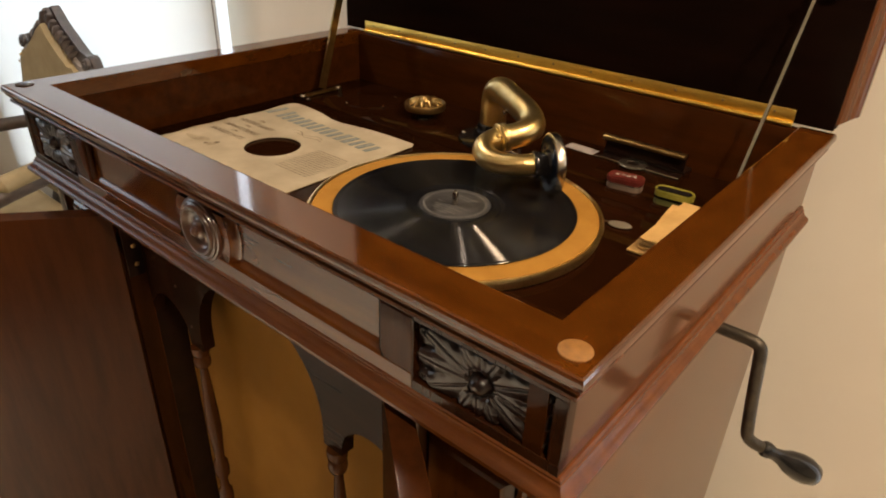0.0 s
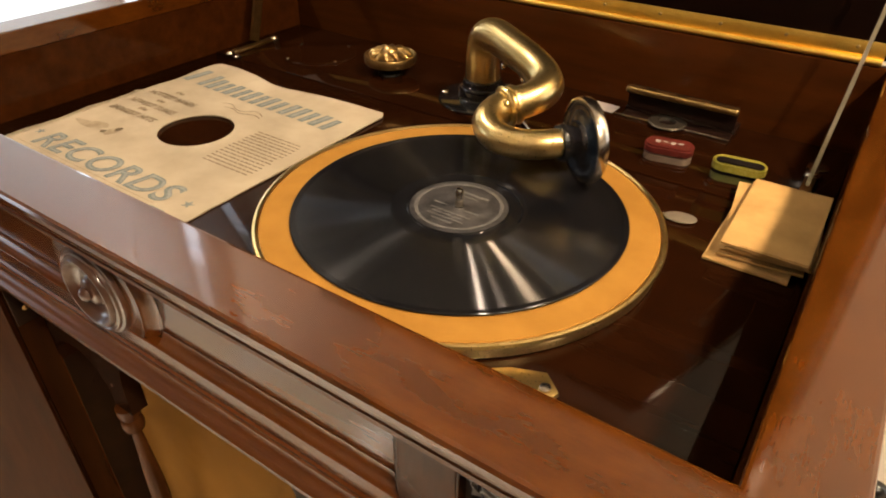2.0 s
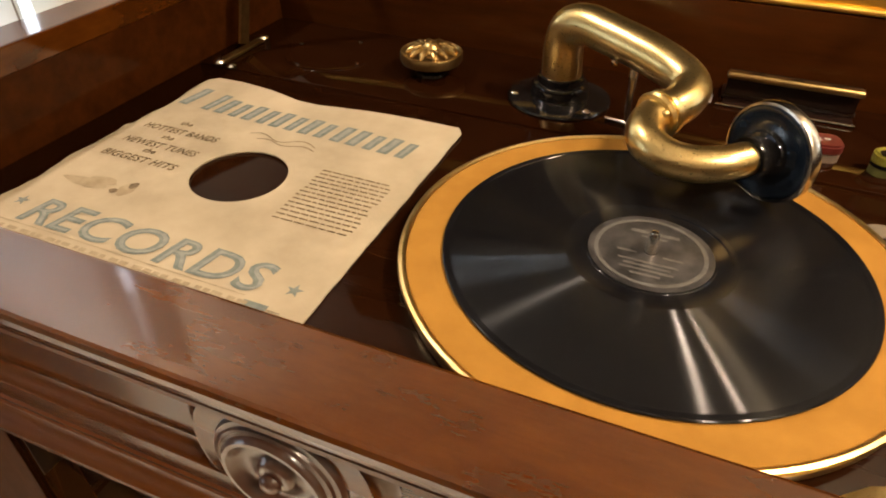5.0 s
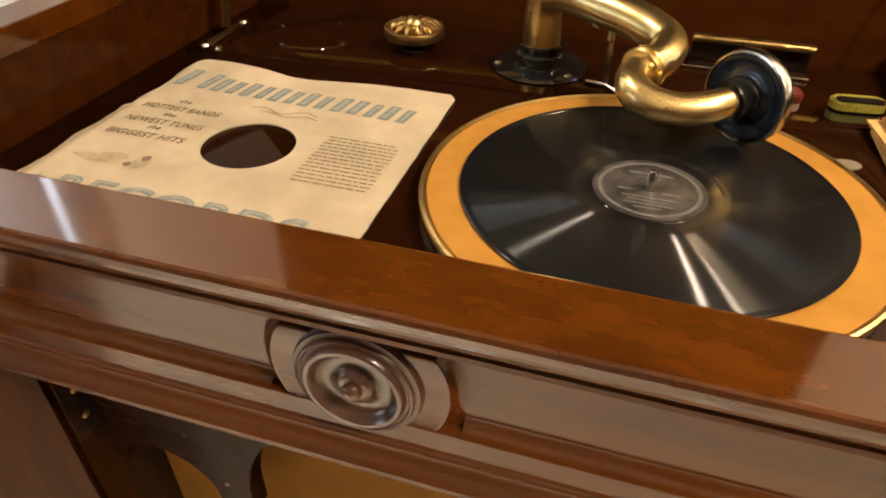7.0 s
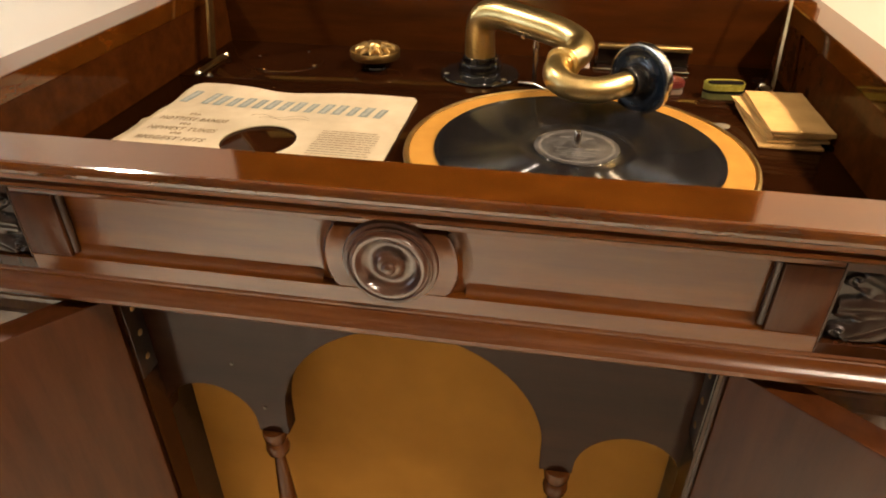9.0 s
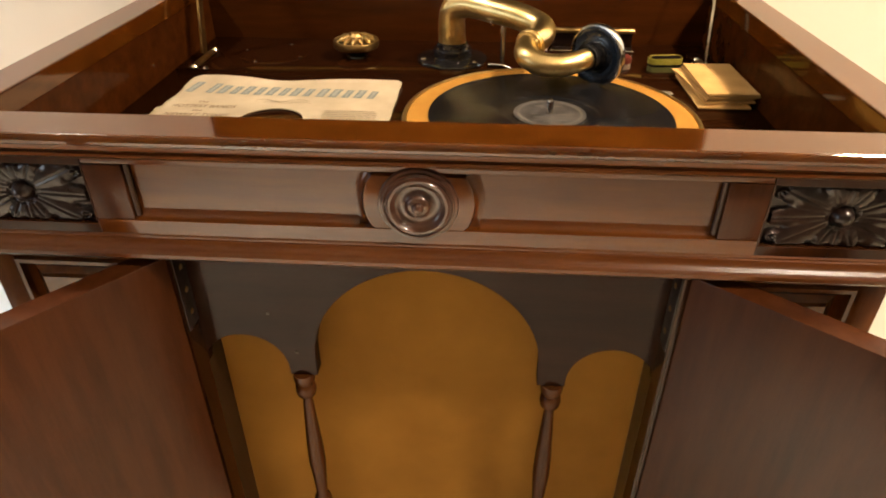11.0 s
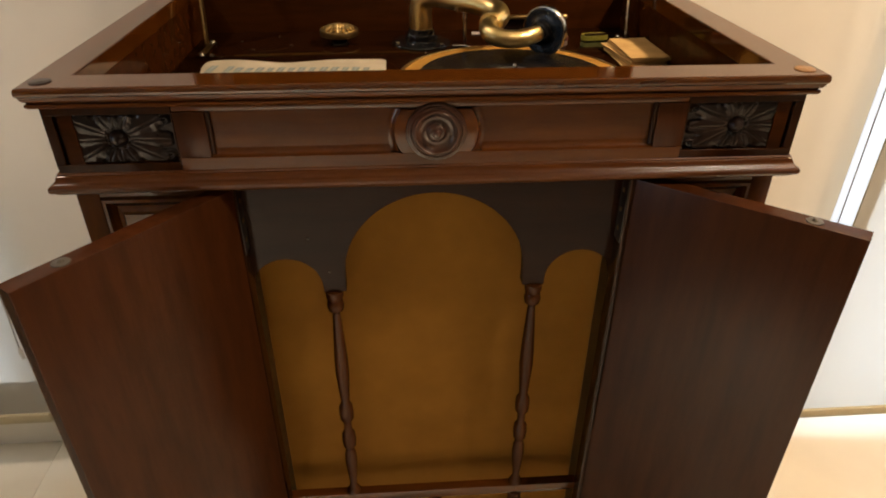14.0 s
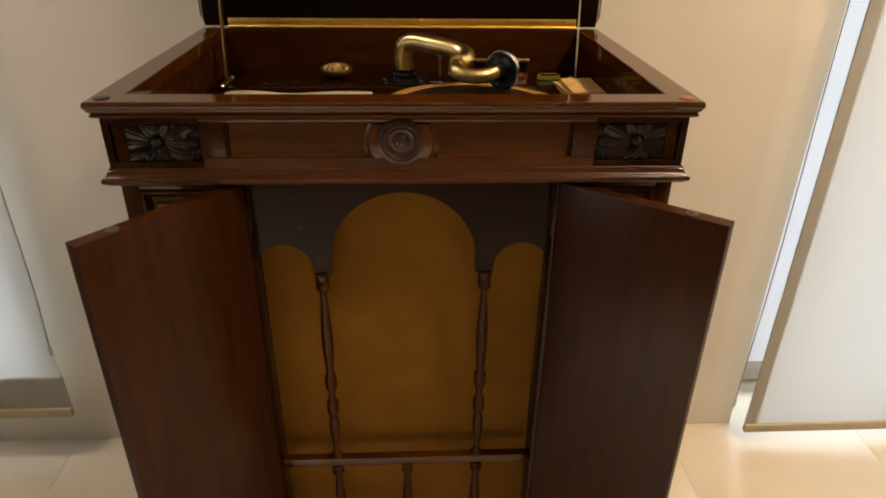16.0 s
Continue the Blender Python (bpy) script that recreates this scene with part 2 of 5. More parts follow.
def shellac():
    """Black shellac, its grooves running round the spindle."""
    m = mottled("black_shellac", (0.004, 0.004, 0.005), (0.007, 0.007, 0.008), (0.17, 0.22), (25, 25, 25), 300, bump=0.0)
    n, lk = m.node_tree.nodes, m.node_tree.links.new
    b = n["Principled BSDF"]
    tg = n.new("ShaderNodeTangent")
    tg.direction_type, tg.axis = 'RADIAL', 'Z'
    lk(tg.outputs[0], b.inputs["Tangent"])
    b.inputs["Anisotropic"].default_value = 1.0
    b.inputs["Anisotropic Rotation"].default_value = 0.25
    b.inputs["Specular IOR Level"].default_value = 0.32
    # the outward walls of the grooves, leaning about forty degrees, between run-out and edge
    g = n.new("ShaderNodeBsdfPrincipled")
    g.inputs["Base Color"].default_value = (0.005, 0.005, 0.006, 1)
    g.inputs["Roughness"].default_value = 0.20
    g.inputs["Anisotropic"].default_value, g.inputs["Anisotropic Rotation"].default_value = 1.0, 0.25
    g.inputs["Specular IOR Level"].default_value = 0.55
    lk(tg.outputs[0], g.inputs["Tangent"])
    co = [k for k in n if k.type == 'TEX_COORD'][0]

    def vec(op, a, c):
        q = n.new("ShaderNodeVectorMath")
        q.operation = op
        for k, v in enumerate((a, c)):
            if isinstance(v, tuple):
                q.inputs[k].default_value = v
            elif v is not None:
                lk(v, q.inputs[k])
        return q
    flat = vec('MULTIPLY', co.outputs["Object"], (1, 1, 0))
    radial = vec('NORMALIZE', flat.outputs[0], None)
    lean = vec('ADD', vec('MULTIPLY', radial.outputs[0], (0.72, 0.72, 0)).outputs[0], (0, 0, 0.80))
    lk(vec('NORMALIZE', lean.outputs[0], None).outputs[0], g.inputs["Normal"])
    size = vec('LENGTH', flat.outputs[0], None)

    def test(op, limit):
        q = n.new("ShaderNodeMath")
        q.operation = op
        lk(size.outputs["Value"], q.inputs[0])
        q.inputs[1].default_value = limit
        return q
    inside, outside = test('GREATER_THAN', 0.0525), test('LESS_THAN', 0.1240)
    both = n.new("ShaderNodeMath")
    both.operation = 'MULTIPLY'
    lk(inside.outputs[0], both.inputs[0])
    lk(outside.outputs[0], both.inputs[1])
    half = n.new("ShaderNodeMath")
    half.operation = 'MULTIPLY'
    half.inputs[1].default_value = 0.34
    lk(both.outputs[0], half.inputs[0])
    mx = n.new("ShaderNodeMixShader")
    lk(half.outputs[0], mx.inputs[0])
    lk(b.outputs[0], mx.inputs[1])
    lk(g.outputs[0], mx.inputs[2])
    lk(mx.outputs[0], n["Material Output"].inputs[0])
    return m


M_SHELLAC = shellac()


# ---- mesh tools ----
planar = set()          # bmeshes of flat boards, whose broad faces must stay flat


def finish(name, bm, mat, smooth=True, angle=38):
    if id(bm) in planar:
        planar.discard(id(bm))
        angle = min(angle, 24)
    bmesh.ops.recalc_face_normals(bm, faces=bm.faces)
    me = bpy.data.meshes.new(name)
    bm.to_mesh(me)
    bm.free()
    me.materials.append(mat)
    if smooth:
        me.shade_smooth()
        me.set_sharp_from_angle(angle=radians(angle))
    return me


def part(name, bm, mat, parent, label="", angle=38):
    """One mesh, built in world places, hung under its thing or part."""
    ob = new(name, finish(name, bm, mat, angle=angle))
    root = parent
    while root.parent:
        root = root.parent
    ob.parent = parent
    if parent == root:
        ob.matrix_parent_inverse = Matrix.Translation(-root.location)
    if label:
        tagged(ob, label)
    return ob


def thing(name, place, label, category, group="", kind=""):
    ob = new(name)
    ob.empty_display_size = 0.02
    ob.location = place
    return tagged(ob, label, category, group, kind)


def solid(name, bm, mat, label, category, group="", kind=""):
    """A top-level thing of one mesh."""
    return tagged(new(name, finish(name, bm, mat)), label, category, group, kind)


def box(x0, x1, y0, y1, z0, z1, bevel=0.0, bm=None, seg=2):
    bm = bm or bmesh.new()
    planar.add(id(bm))
    made = bmesh.ops.create_cube(bm, size=1.0, matrix=Matrix.Translation(((x0 + x1) / 2, (y0 + y1) / 2, (z0 + z1) / 2)) @ Matrix.Diagonal((x1 - x0, y1 - y0, z1 - z0, 1)))
    if bevel:
        edges = list({e for v in made["verts"] for e in v.link_edges})
        bmesh.ops.bevel(bm, geom=edges, offset=bevel, segments=seg, affect='EDGES', profile=0.5)
    return bm


def lathe(profile, place=(0, 0, 0), axis=(0, 0, 1), seg=48, bm=None):
    """Turns a profile of (radius, height) rows round an axis; ends of zero radius close."""
    bm = bm or bmesh.new()
    m = Matrix.Translation(place) @ Vector((0, 0, 1)).rotation_difference(Vector(axis)).to_matrix().to_4x4()
    rings = []
    for r, h in profile:
        if r < 1e-6:
            rings.append([bm.verts.new(m @ Vector((0, 0, h)))])
        else:
            rings.append([bm.verts.new(m @ Vector((r * math.cos(2 * math.pi * k / seg), r * math.sin(2 * math.pi * k / seg), h))) for k in range(seg)])
    for a, b in zip(rings, rings[1:]):
        for k in range(seg):
            q = [a[k % len(a)], a[(k + 1) % len(a)], b[(k + 1) % len(b)], b[k % len(b)]]
            q = list(dict.fromkeys(q))
            if len(q) > 2:
                bm.faces.new(q)
    return bm


def smooth_path(points, steps=6):
    """A Catmull-Rom curve through points."""
    p = [Vector(v) for v in points]
    p = [2 * p[0] - p[1]] + p + [2 * p[-1] - p[-2]]
    out = []
    for a, b, c, d in zip(p, p[1:], p[2:], p[3:]):
        for k in range(steps):
            t = k / steps
            out.append(0.5 * (2 * b + (c - a) * t + (2 * a - 5 * b + 4 * c - d) * t * t + (3 * b - a - 3 * c + d) * t ** 3))
    return out + [p[-2]]


def tube(path, radius, seg=20, bm=None, flat=1.0, up=None):
    """A round rod along a path; radius a number or one per point."""
    bm = bm or bmesh.new()
    path = [Vector(v) for v in path]
    radii = radius if isinstance(radius, (list, tuple)) else [radius] * len(path)
    way = (path[1] - path[0]).normalized()
    side = way.cross(Vector(up) if up else (Vector((0, 0, 1)) if abs(way.z) < 0.9 else Vector((0, 1, 0)))).normalized()
    rings = []
    for k, p in enumerate(path):
        w = (path[min(k + 1, len(path) - 1)] - path[max(k - 1, 0)]).normalized()
        side = (side - w * side.dot(w)).normalized()
        other = w.cross(side)
        rings.append([bm.verts.new(p + radii[k] * (side * math.cos(2 * math.pi * j / seg) * flat + other * math.sin(2 * math.pi * j / seg))) for j in range(seg)])
    for a, b in zip(rings, rings[1:]):
        for j in range(seg):
            bm.faces.new((a[j], a[(j + 1) % seg], b[(j + 1) % seg], b[j]))
    bm.faces.new(rings[0])
    bm.faces.new(rings[-1])
    return bm


def prism(outline, place, depth, bevel=0.0, bm=None):
    """A flat outline pushed to a depth; place turns (u, v, w) into a world place, w being the depth."""
    bm = bm or bmesh.new()
    planar.add(id(bm))
    a = [bm.verts.new(place(u, v, 0)) for u, v in outline]
    b = [bm.verts.new(place(u, v, depth)) for u, v in outline]
    front = bm.faces.new(a)
    bm.faces.new(list(reversed(b)))
    for k in range(len(a)):
        j = (k + 1) % len(a)
        bm.faces.new((a[j], a[k], b[k], b[j]))
    if bevel:
        bmesh.ops.bevel(bm, geom=list(front.edges), offset=bevel, segments=2, affect='EDGES', profile=0.5)
    bm.normal_update()
    bmesh.ops.triangulate(bm, faces=[f for f in bm.faces if len(f.verts) > 4])
    return bm


def sweep(corners, profile, bm=None, closed=False):
    """A moulding along a polyline on plan with mitred corners: profile rows (out, z); out is to the right of the way."""
    bm = bm or bmesh.new()
    c = [Vector((*p, 0)) for p in corners]
    rows = []
    n = len(c)
    for k in range(n):
        before = (c[k] - c[k - 1]).normalized() if (k or closed) else None
        after = (c[(k + 1) % n] - c[k]).normalized() if (k < n - 1 or closed) else None
        d1 = before or after
        d2 = after or before
        n1, n2 = Vector((d1.y, -d1.x, 0)), Vector((d2.y, -d2.x, 0))
        mitre = (n1 + n2) / (1 + n1.dot(n2))
        rows.append([bm.verts.new(c[k] + mitre * o + Vector((0, 0, z))) for o, z in profile])
    pairs = list(zip(rows, rows[1:])) + ([(rows[-1], rows[0])] if closed else [])
    for a, b in pairs:
        for k in range(len(profile)):
            j = (k + 1) % len(profile)
            bm.faces.new((a[k], a[j], b[j], b[k]))
    if not closed:
        bm.faces.new(rows[0])
        bm.faces.new(rows[-1])
    return bm


def arc(cx, cy, r, a0, a1, steps=16):
    return [(cx + r * math.cos(radians(a0 + (a1 - a0) * k / steps)), cy + r * math.sin(radians(a0 + (a1 - a0) * k / steps))) for k in range(steps + 1)]


# ---- the room ----
def room():
    X0, X1, Y0 = -3.4, 3.2, -6.6
    WL, WR = -1.022, 1.018          # edges of the window openings beside the cabinet
    L0, R1 = -2.65, 2.55
    SILL, HEADL = 0.004, 2.1
    bm = bmesh.new()
    box(X0 - 0.2, X1 + 0.2, Y0 - 0.2, WALL_Y + 0.5, FLOOR - 0.15, FLOOR - 0.006, bm=bm)
    floor = solid("floor", bm, M_TILE, "glossy cream ceramic tile floor with fine joints", "floor", kind="structure")
    bm = box(X0 - 0.2, X1 + 0.2, Y0 - 0.2, WALL_Y + 0.5, CEIL, CEIL + 0.15)
    solid("ceiling", bm, M_CEIL, "plain white plastered ceiling", "ceiling", kind="structure")
    bm = bmesh.new()
    y0, y1 = WALL_Y, WALL_Y + 0.3
    box(X0, L0, y0, y1, FLOOR, CEIL, bm=bm)
    box(L0, WL, y0, y1, FLOOR, SILL, bm=bm)
    box(L0, WL, y0, y1, HEADL, CEIL, bm=bm)
    box(WL, WR, y0, y1, FLOOR, CEIL, bm=bm)
    box(WR, R1, y0, y1, HEADL, CEIL, bm=bm)
    box(R1, X1, y0, y1, FLOOR, CEIL, bm=bm)
    solid("wall_north", bm, M_WALL, "unseen cream plaster wall closing the room with two window openings", "wall", kind="structure")
    solid("wall_east", box(X1, X1 + 0.2, Y0, WALL_Y + 0.3, FLOOR, CEIL), M_WALL, "unseen cream plaster wall closing the room", "wall", kind="structure")
    # unseen west wall; its opening is made up to go with the side fill
    bm = bmesh.new()
    box(X0 - 0.2, X0, Y0, -2.6, FLOOR, CEIL, bm=bm)
    box(X0 - 0.2, X0, -0.6, WALL_Y + 0.3, FLOOR, CEIL, bm=bm)
    box(X0 - 0.2, X0, -2.6, -0.6, FLOOR, 0.1, bm=bm)
    box(X0 - 0.2, X0, -2.6, -0.6, 2.1, CEIL, bm=bm)
    solid("wall_west", bm, M_WALL, "unseen cream plaster wall with an added opening", "wall", kind="structure")
    # unseen wall, placed far back so the cabinet front reflects a dim room
    solid("wall_south", box(X0 - 0.2, X1 + 0.2, Y0 - 0.2, Y0, FLOOR, CEIL), M_WALL, "unseen cream plaster wall closing the room", "wall", kind="structure")
    def window(name, a, b, z0, z1):
        w = thing(name, ((a + b) / 2, y1 - 0.05, z0), "daylit window in a painted frame behind a blind", "window", kind="structure")
        f = 0.05
        ya, yb = y0 + 0.20, y0 + 0.26
        bm = bmesh.new()
        for q in ((a, a + f, z0, z1), (b - f, b, z0, z1), (a + f, b - f, z0, z0 + 0.012), (a + f, b - f, z1 - f, z1), ((a + b) / 2 - f / 2, (a + b) / 2 + f / 2, z0 + 0.012, z1 - f)):
            box(q[0], q[1], ya, yb, q[2], q[3], 0.004, bm=bm)
        part("window_frame", bm, M_FRAME, w, "cream painted window frame")
        mid = (a + b) / 2
        for u, v in ((a + f, mid - f / 2), (mid + f / 2, b - f)):
            p = part("pane", box(u, v, ya + 0.028, ya + 0.033, z0 + 0.012, z1 - f), M_GLASS, w, "clear glass pane")
            p.visible_shadow = False
        return w

    window("window_1", L0, WL, SILL, HEADL)
    window("window_2", WR, R1, FLOOR, HEADL)

    # hazy bright sky outside both windows
    for name, a, b in (("backdrop_1", L0 - 0.6, WL + 0.5), ("backdrop_2", WR - 0.5, R1 + 0.6)):
        solid(name, box(a, b, y1 + 0.02, y1 + 0.04, FLOOR - 0.1, 2.6), M_HAZE, "bright white sky outside the window", "sky", kind="structure")

    def blind(a, b, z0, z1, y, cord_x, cord_z, label):
        t = thing("roller_blind", ((a + b) / 2, y, z0), label, "blind", "window blinds")
        part("cloth", box(a, b, y, y + 0.0012, z0 + 0.028, z1 - 0.04), M_BLIND, t, "pale translucent blind cloth glowing with daylight")
        part("hem_bar", box(a - 0.001, b + 0.001, y - 0.008, y + 0.010, z0, z0 + 0.030, 0.005), M_BAR, t, "olive fabric-covered hem bar")
        # separate tan strip behind the lowest cloth of the left blind
        if z0 > -0.1:
            part("foot_band", box(a, b, y + 0.004, y + 0.006, z0 + 0.028, z0 + 0.137), M_BAR, t, "tan band along the foot")
        for u in ((a, b - 0.035) if z0 < -0.1 else ()):
            part("side_hem", box(u, u + 0.035, y + 0.004, y + 0.006, z0 + 0.03, z1 - 0.05), M_BAR, t, "doubled olive side hem")
        part("roller", lathe([(0, 0), (0.022, 0), (0.022, b - a), (0, b - a)], (a, y + 0.02, z1 - 0.03), (1, 0, 0), 24), M_BAR, t)
        part("cord", tube(smooth_path([(cord_x, y - 0.012, z1 - 0.03), (cord_x, y - 0.012, 1.0), (cord_x + 0.004, y - 0.012, 0.4), (cord_x - 0.004, y - 0.012, cord_z)]), 0.0016, 8), M_CORD, t, "thin grey pull cord")
        part("cord_weight", lathe([(0, -0.03), (0.004, -0.03), (0.005, -0.01), (0.002, 0.004), (0, 0.004)], (cord_x - 0.004, y - 0.012, cord_z), seg=12), M_CEIL, t)
        return t

    blind(1.018, 2.62, -0.192, 2.16, WALL_Y - 0.08, 0.962, -0.05, "translucent roller blind lowered almost to the floor")
    blind(-2.72, -0.946, -0.070, 2.16, WALL_Y - 0.08, -0.940, 0.18, "translucent roller blind lowered to the sill")
    # pieces of the floor that lie nearest
    s = 0.6
    me = finish("tile", box(-s / 2 + 0.0004, s / 2 - 0.0004, -s / 2 + 0.0004, s / 2 - 0.0004, -0.005, 0, 0.0006), M_TILE)
    for i in range(11):
        for j in range(11):
            o = new("tile", me)
            o.location = (X0 + 0.3 + i * s, WALL_Y + 0.0 - 0.3 - j * s, FLOOR)
            o.parent = floor
    return floor


room()


def downlight(x, y, watts, size, spread=150, colour=WARM):
    t = thing("ceiling_downlight", (x, y, CEIL), "warm round ceiling light out of view, some added as fill", "ceiling light", "ceiling downlights")
    part("rim", lathe([(size + 0.004, -0.001), (size + 0.022, -0.001), (size + 0.018, -0.010), (size + 0.004, -0.010), (size + 0.004, -0.001)], (x, y, CEIL)), M_CEIL, t)
    d = bpy.data.lights.new("downlight_lamp", 'AREA')
    d.shape, d.size, d.energy, d.color, d.spread = 'DISK', 2 * size, watts, colour, radians(spread)
    o = new("downlight_lamp", d)
    o.location = (x, y, CEIL - 0.006)


downlight(1.05, -0.55, 24, 0.045, 150, (1.0, 0.80, 0.58))
downlight(1.73, -0.59, 22, 0.045, 150, (1.0, 0.78, 0.54))
# added warm lamp near the wall, to turn its right part golden
downlight(1.12, 0.36, 34, 0.09, 150, (1.0, 0.74, 0.44))
downlight(-1.12, 0.30, 18, 0.05)
# two added narrow lamps: they brighten the floor that the apron mirrors
downlight(-0.80, -1.75, 38, 0.20, 62, (1.0, 0.92, 0.82))
downlight(0.70, -1.75, 12, 0.14, 62, (1.0, 0.90, 0.78))


# ---- the gramophone cabinet ----
HX, FY, BY = 0.386, -0.0305, 0.520        # apron half width, apron face, back
DECK = 0.918
cab = thing("gramophone_cabinet", (0, 0.25, FLOOR), "tall polished mahogany gramophone cabinet with raised lid and open doors", "gramophone")


def carcass():
    # rim boards round the open well
    ix = 0.358
    o, f, b = 0.3840, -0.0295, 0.519
    ox, oy = 0.3982, -0.0437
    across = [(0, 0.9800), (0, 0.9984), (0.018, 0.9995), (0.05, 1.0), (0.935, 1.0), (0.972, 0.9993), (0.993, 0.9972), (1.0, 0.9945), (0.994, 0.9922), (0.965, 0.9908), (0.70, 0.9908), (0.70, 0.9800)]

    def board(ends, mat, name):
        """A rim board with a rounded nose; each end is a pair of inner and outer plan corners."""
        bm = bmesh.new()
        rows = [[bm.verts.new((p[0] + (q[0] - p[0]) * t, p[1] + (q[1] - p[1]) * t, z)) for t, z in across] for p, q in ends]
        for k in range(len(across)):
            j = (k + 1) % len(across)
            bm.faces.new((rows[0][k], rows[0][j], rows[1][j], rows[1][k]))
        for r in rows:
            bm.faces.new(r)
        part(name, bm, mat, cab, angle=12)
    board([((-ix, 0.0), (-ox, oy)), ((ix, 0.0), (ox, oy))], M_RIMX, "rim_front")
    board([((-ix, b), (-ox, b)), ((-ix, 0.0), (-ox, oy))], M_RIMY, "rim_side")
    board([((ix, 0.0), (ox, oy)), ((ix, b), (ox, b))], M_RIMY, "rim_side")
    # cove and fillet under the rim's nose
    prof = [(-0.0040, 0.9906), (0.0122, 0.9906), (0.0116, 0.9878), (0.0098, 0.9856), (0.0078, 0.9842), (0.0074, 0.9834),
            (0.0094, 0.9828), (0.0098, 0.9806), (0.0078, 0.9782), (0.0020, 0.9764), (-0.0040, 0.9758)]
    part("rim_moulding", sweep([(-o, b), (-o, f), (o, f), (o, b)], prof[::-1]), M_MOULD, cab, angle=30)
    # lower moulding of the apron
    prof = [(-0.002, 0.9090), (0.0015, 0.9082), (0.0030, 0.9064), (0.0030, 0.9048), (0.0042, 0.9042), (0.0048, 0.9015), (0.0065, 0.8985), (0.0082, 0.8972), (0.0102, 0.8962),
            (0.0118, 0.8938), (0.0118, 0.8905), (0.0102, 0.8882), (0.0078, 0.8874), (0.0068, 0.8858), (0.0030, 0.8836), (-0.012, 0.8836), (-0.012, 0.9090)]
    part("lower_moulding", sweep([(-HX, b), (-HX, FY + 0.002), (HX, FY + 0.002), (HX, b)], prof[::-1]), M_MOULD, cab, angle=30)
    # apron sides with their shallow panels
    for s in (-1, 1):
        x = s * HX
        part("apron_side", box(min(x, x - s * 0.016), max(x, x - s * 0.016), FY + 0.010, b, 0.886, 0.981), M_WOODY, cab)
    # apron front: panel plane, then the proud frame in front of it
    P = FY + 0.0075
    part("apron_panel", box(-0.262, 0.262, P, P + 0.016, 0.888, 0.980), M_WOODX, cab, "plain polished mahogany apron panel")
    face = lambda u, v, w: (u, FY + w, v)
    part("apron_rail", prism([(-0.262, 0.9700), (0.262, 0.9700), (0.262, 0.979), (-0.262, 0.979)], face, 0.0075, 0.002), M_WOODX, cab)
    bm = prism([(-0.262, 0.9075), (0.262, 0.9075), (0.262, 0.9210), (-0.262, 0.9210)], face, 0.0075, 0.0006)
    part("apron_rail", bm, M_WOODX, cab)
    for s in (-1, 1):
        # sloping ledge under each flat panel
        a, b2 = sorted((s * 0.048, s * 0.2305))
        bm = bmesh.new()
        rows = []
        for k in range(6):
            q = k / 5
            y, z = FY + 0.0006 + (P - FY - 0.0008) * math.sin(q * 1.45), 0.9210 + 0.0085 * (1 - math.cos(q * 1.45))
            rows.append([bm.verts.new((a, y, z)), bm.verts.new((b2, y, z))])
        for p, q in zip(rows, rows[1:]):
            bm.faces.new((p[0], p[1], q[1], q[0]))
        part("panel_ledge", bm, M_WOODX, cab)
        u0, u1 = sorted((s * 0.2305, s * 0.262))
        part("apron_stile", prism([(u0, 0.9210), (u1, 0.9210), (u1, 0.9700), (u0, 0.9700)], face, 0.0075, 0.0010), M_DOOR, cab)
        a, b2 = sorted((s * 0.2285, s * 0.2345))
        part("panel_bead", tube([(s * 0.2290, FY + 0.005, 0.9235), (s * 0.2290, FY + 0.005, 0.9690)], 0.0030, 10), M_STILE, cab)
    # centre block with hollow arcs at both ends
    cz, r = 0.9440, 0.0430
    h = 0.0235
    a = math.degrees(math.asin(h / r))
    out = arc(0, cz, r, -a, a, 14) + arc(0, cz, r, 180 - a, 180 + a, 14)
    part("boss_block", prism(out, face, 0.0075, 0.0012), M_WOODX, cab)
    for s in (-1, 1):
        # hollow that runs from the block down to the flat panel
        bm = bmesh.new()
        rows = []
        for k in range(7):
            q = k / 6
            rr, y = r + 0.0085 * q, FY + 0.0010 + (P - FY - 0.0014) * math.sin(q * math.pi / 2) ** 0.6
            aa = math.asin(h / rr)
            rows.append([bm.verts.new((s * rr * math.cos(aa * (2 * i / 14 - 1)), y, cz + rr * math.sin(aa * (2 * i / 14 - 1)))) for i in range(15)])
        for p, q in zip(rows, rows[1:]):
            for i in range(14):
                bm.faces.new((p[i], p[i + 1], q[i + 1], q[i]))
        part("boss_scoop", bm, M_WOODX, cab)
    # turned boss
    prof = [(0, 0.0112), (0.0028, 0.0106), (0.0044, 0.0090), (0.0048, 0.0074), (0.0042, 0.0064), (0.0068, 0.0060), (0.0086, 0.0050), (0.0092, 0.0036), (0.0104, 0.0024), (0.0140, 0.0016), (0.0172, 0.0024),
            (0.0192, 0.0044), (0.0200, 0.0064), (0.0214, 0.0078), (0.0232, 0.0078), (0.0244, 0.0066), (0.0248, 0.0050), (0.0258, 0.0046), (0.0268, 0.0054), (0.0278, 0.0050), (0.0284, 0.0036), (0.0294, 0.0032), (0.0304, 0.0030), (0.0312, 0.0016), (0.0314, -0.001)]
    part("turned_boss", lathe(prof, (0, FY + 0.0002, cz), (0, -1, 0), 72), M_BOSS, cab, "dark turned rosette boss with a button centre")
    for s in (-1, 1):
        carved(s)


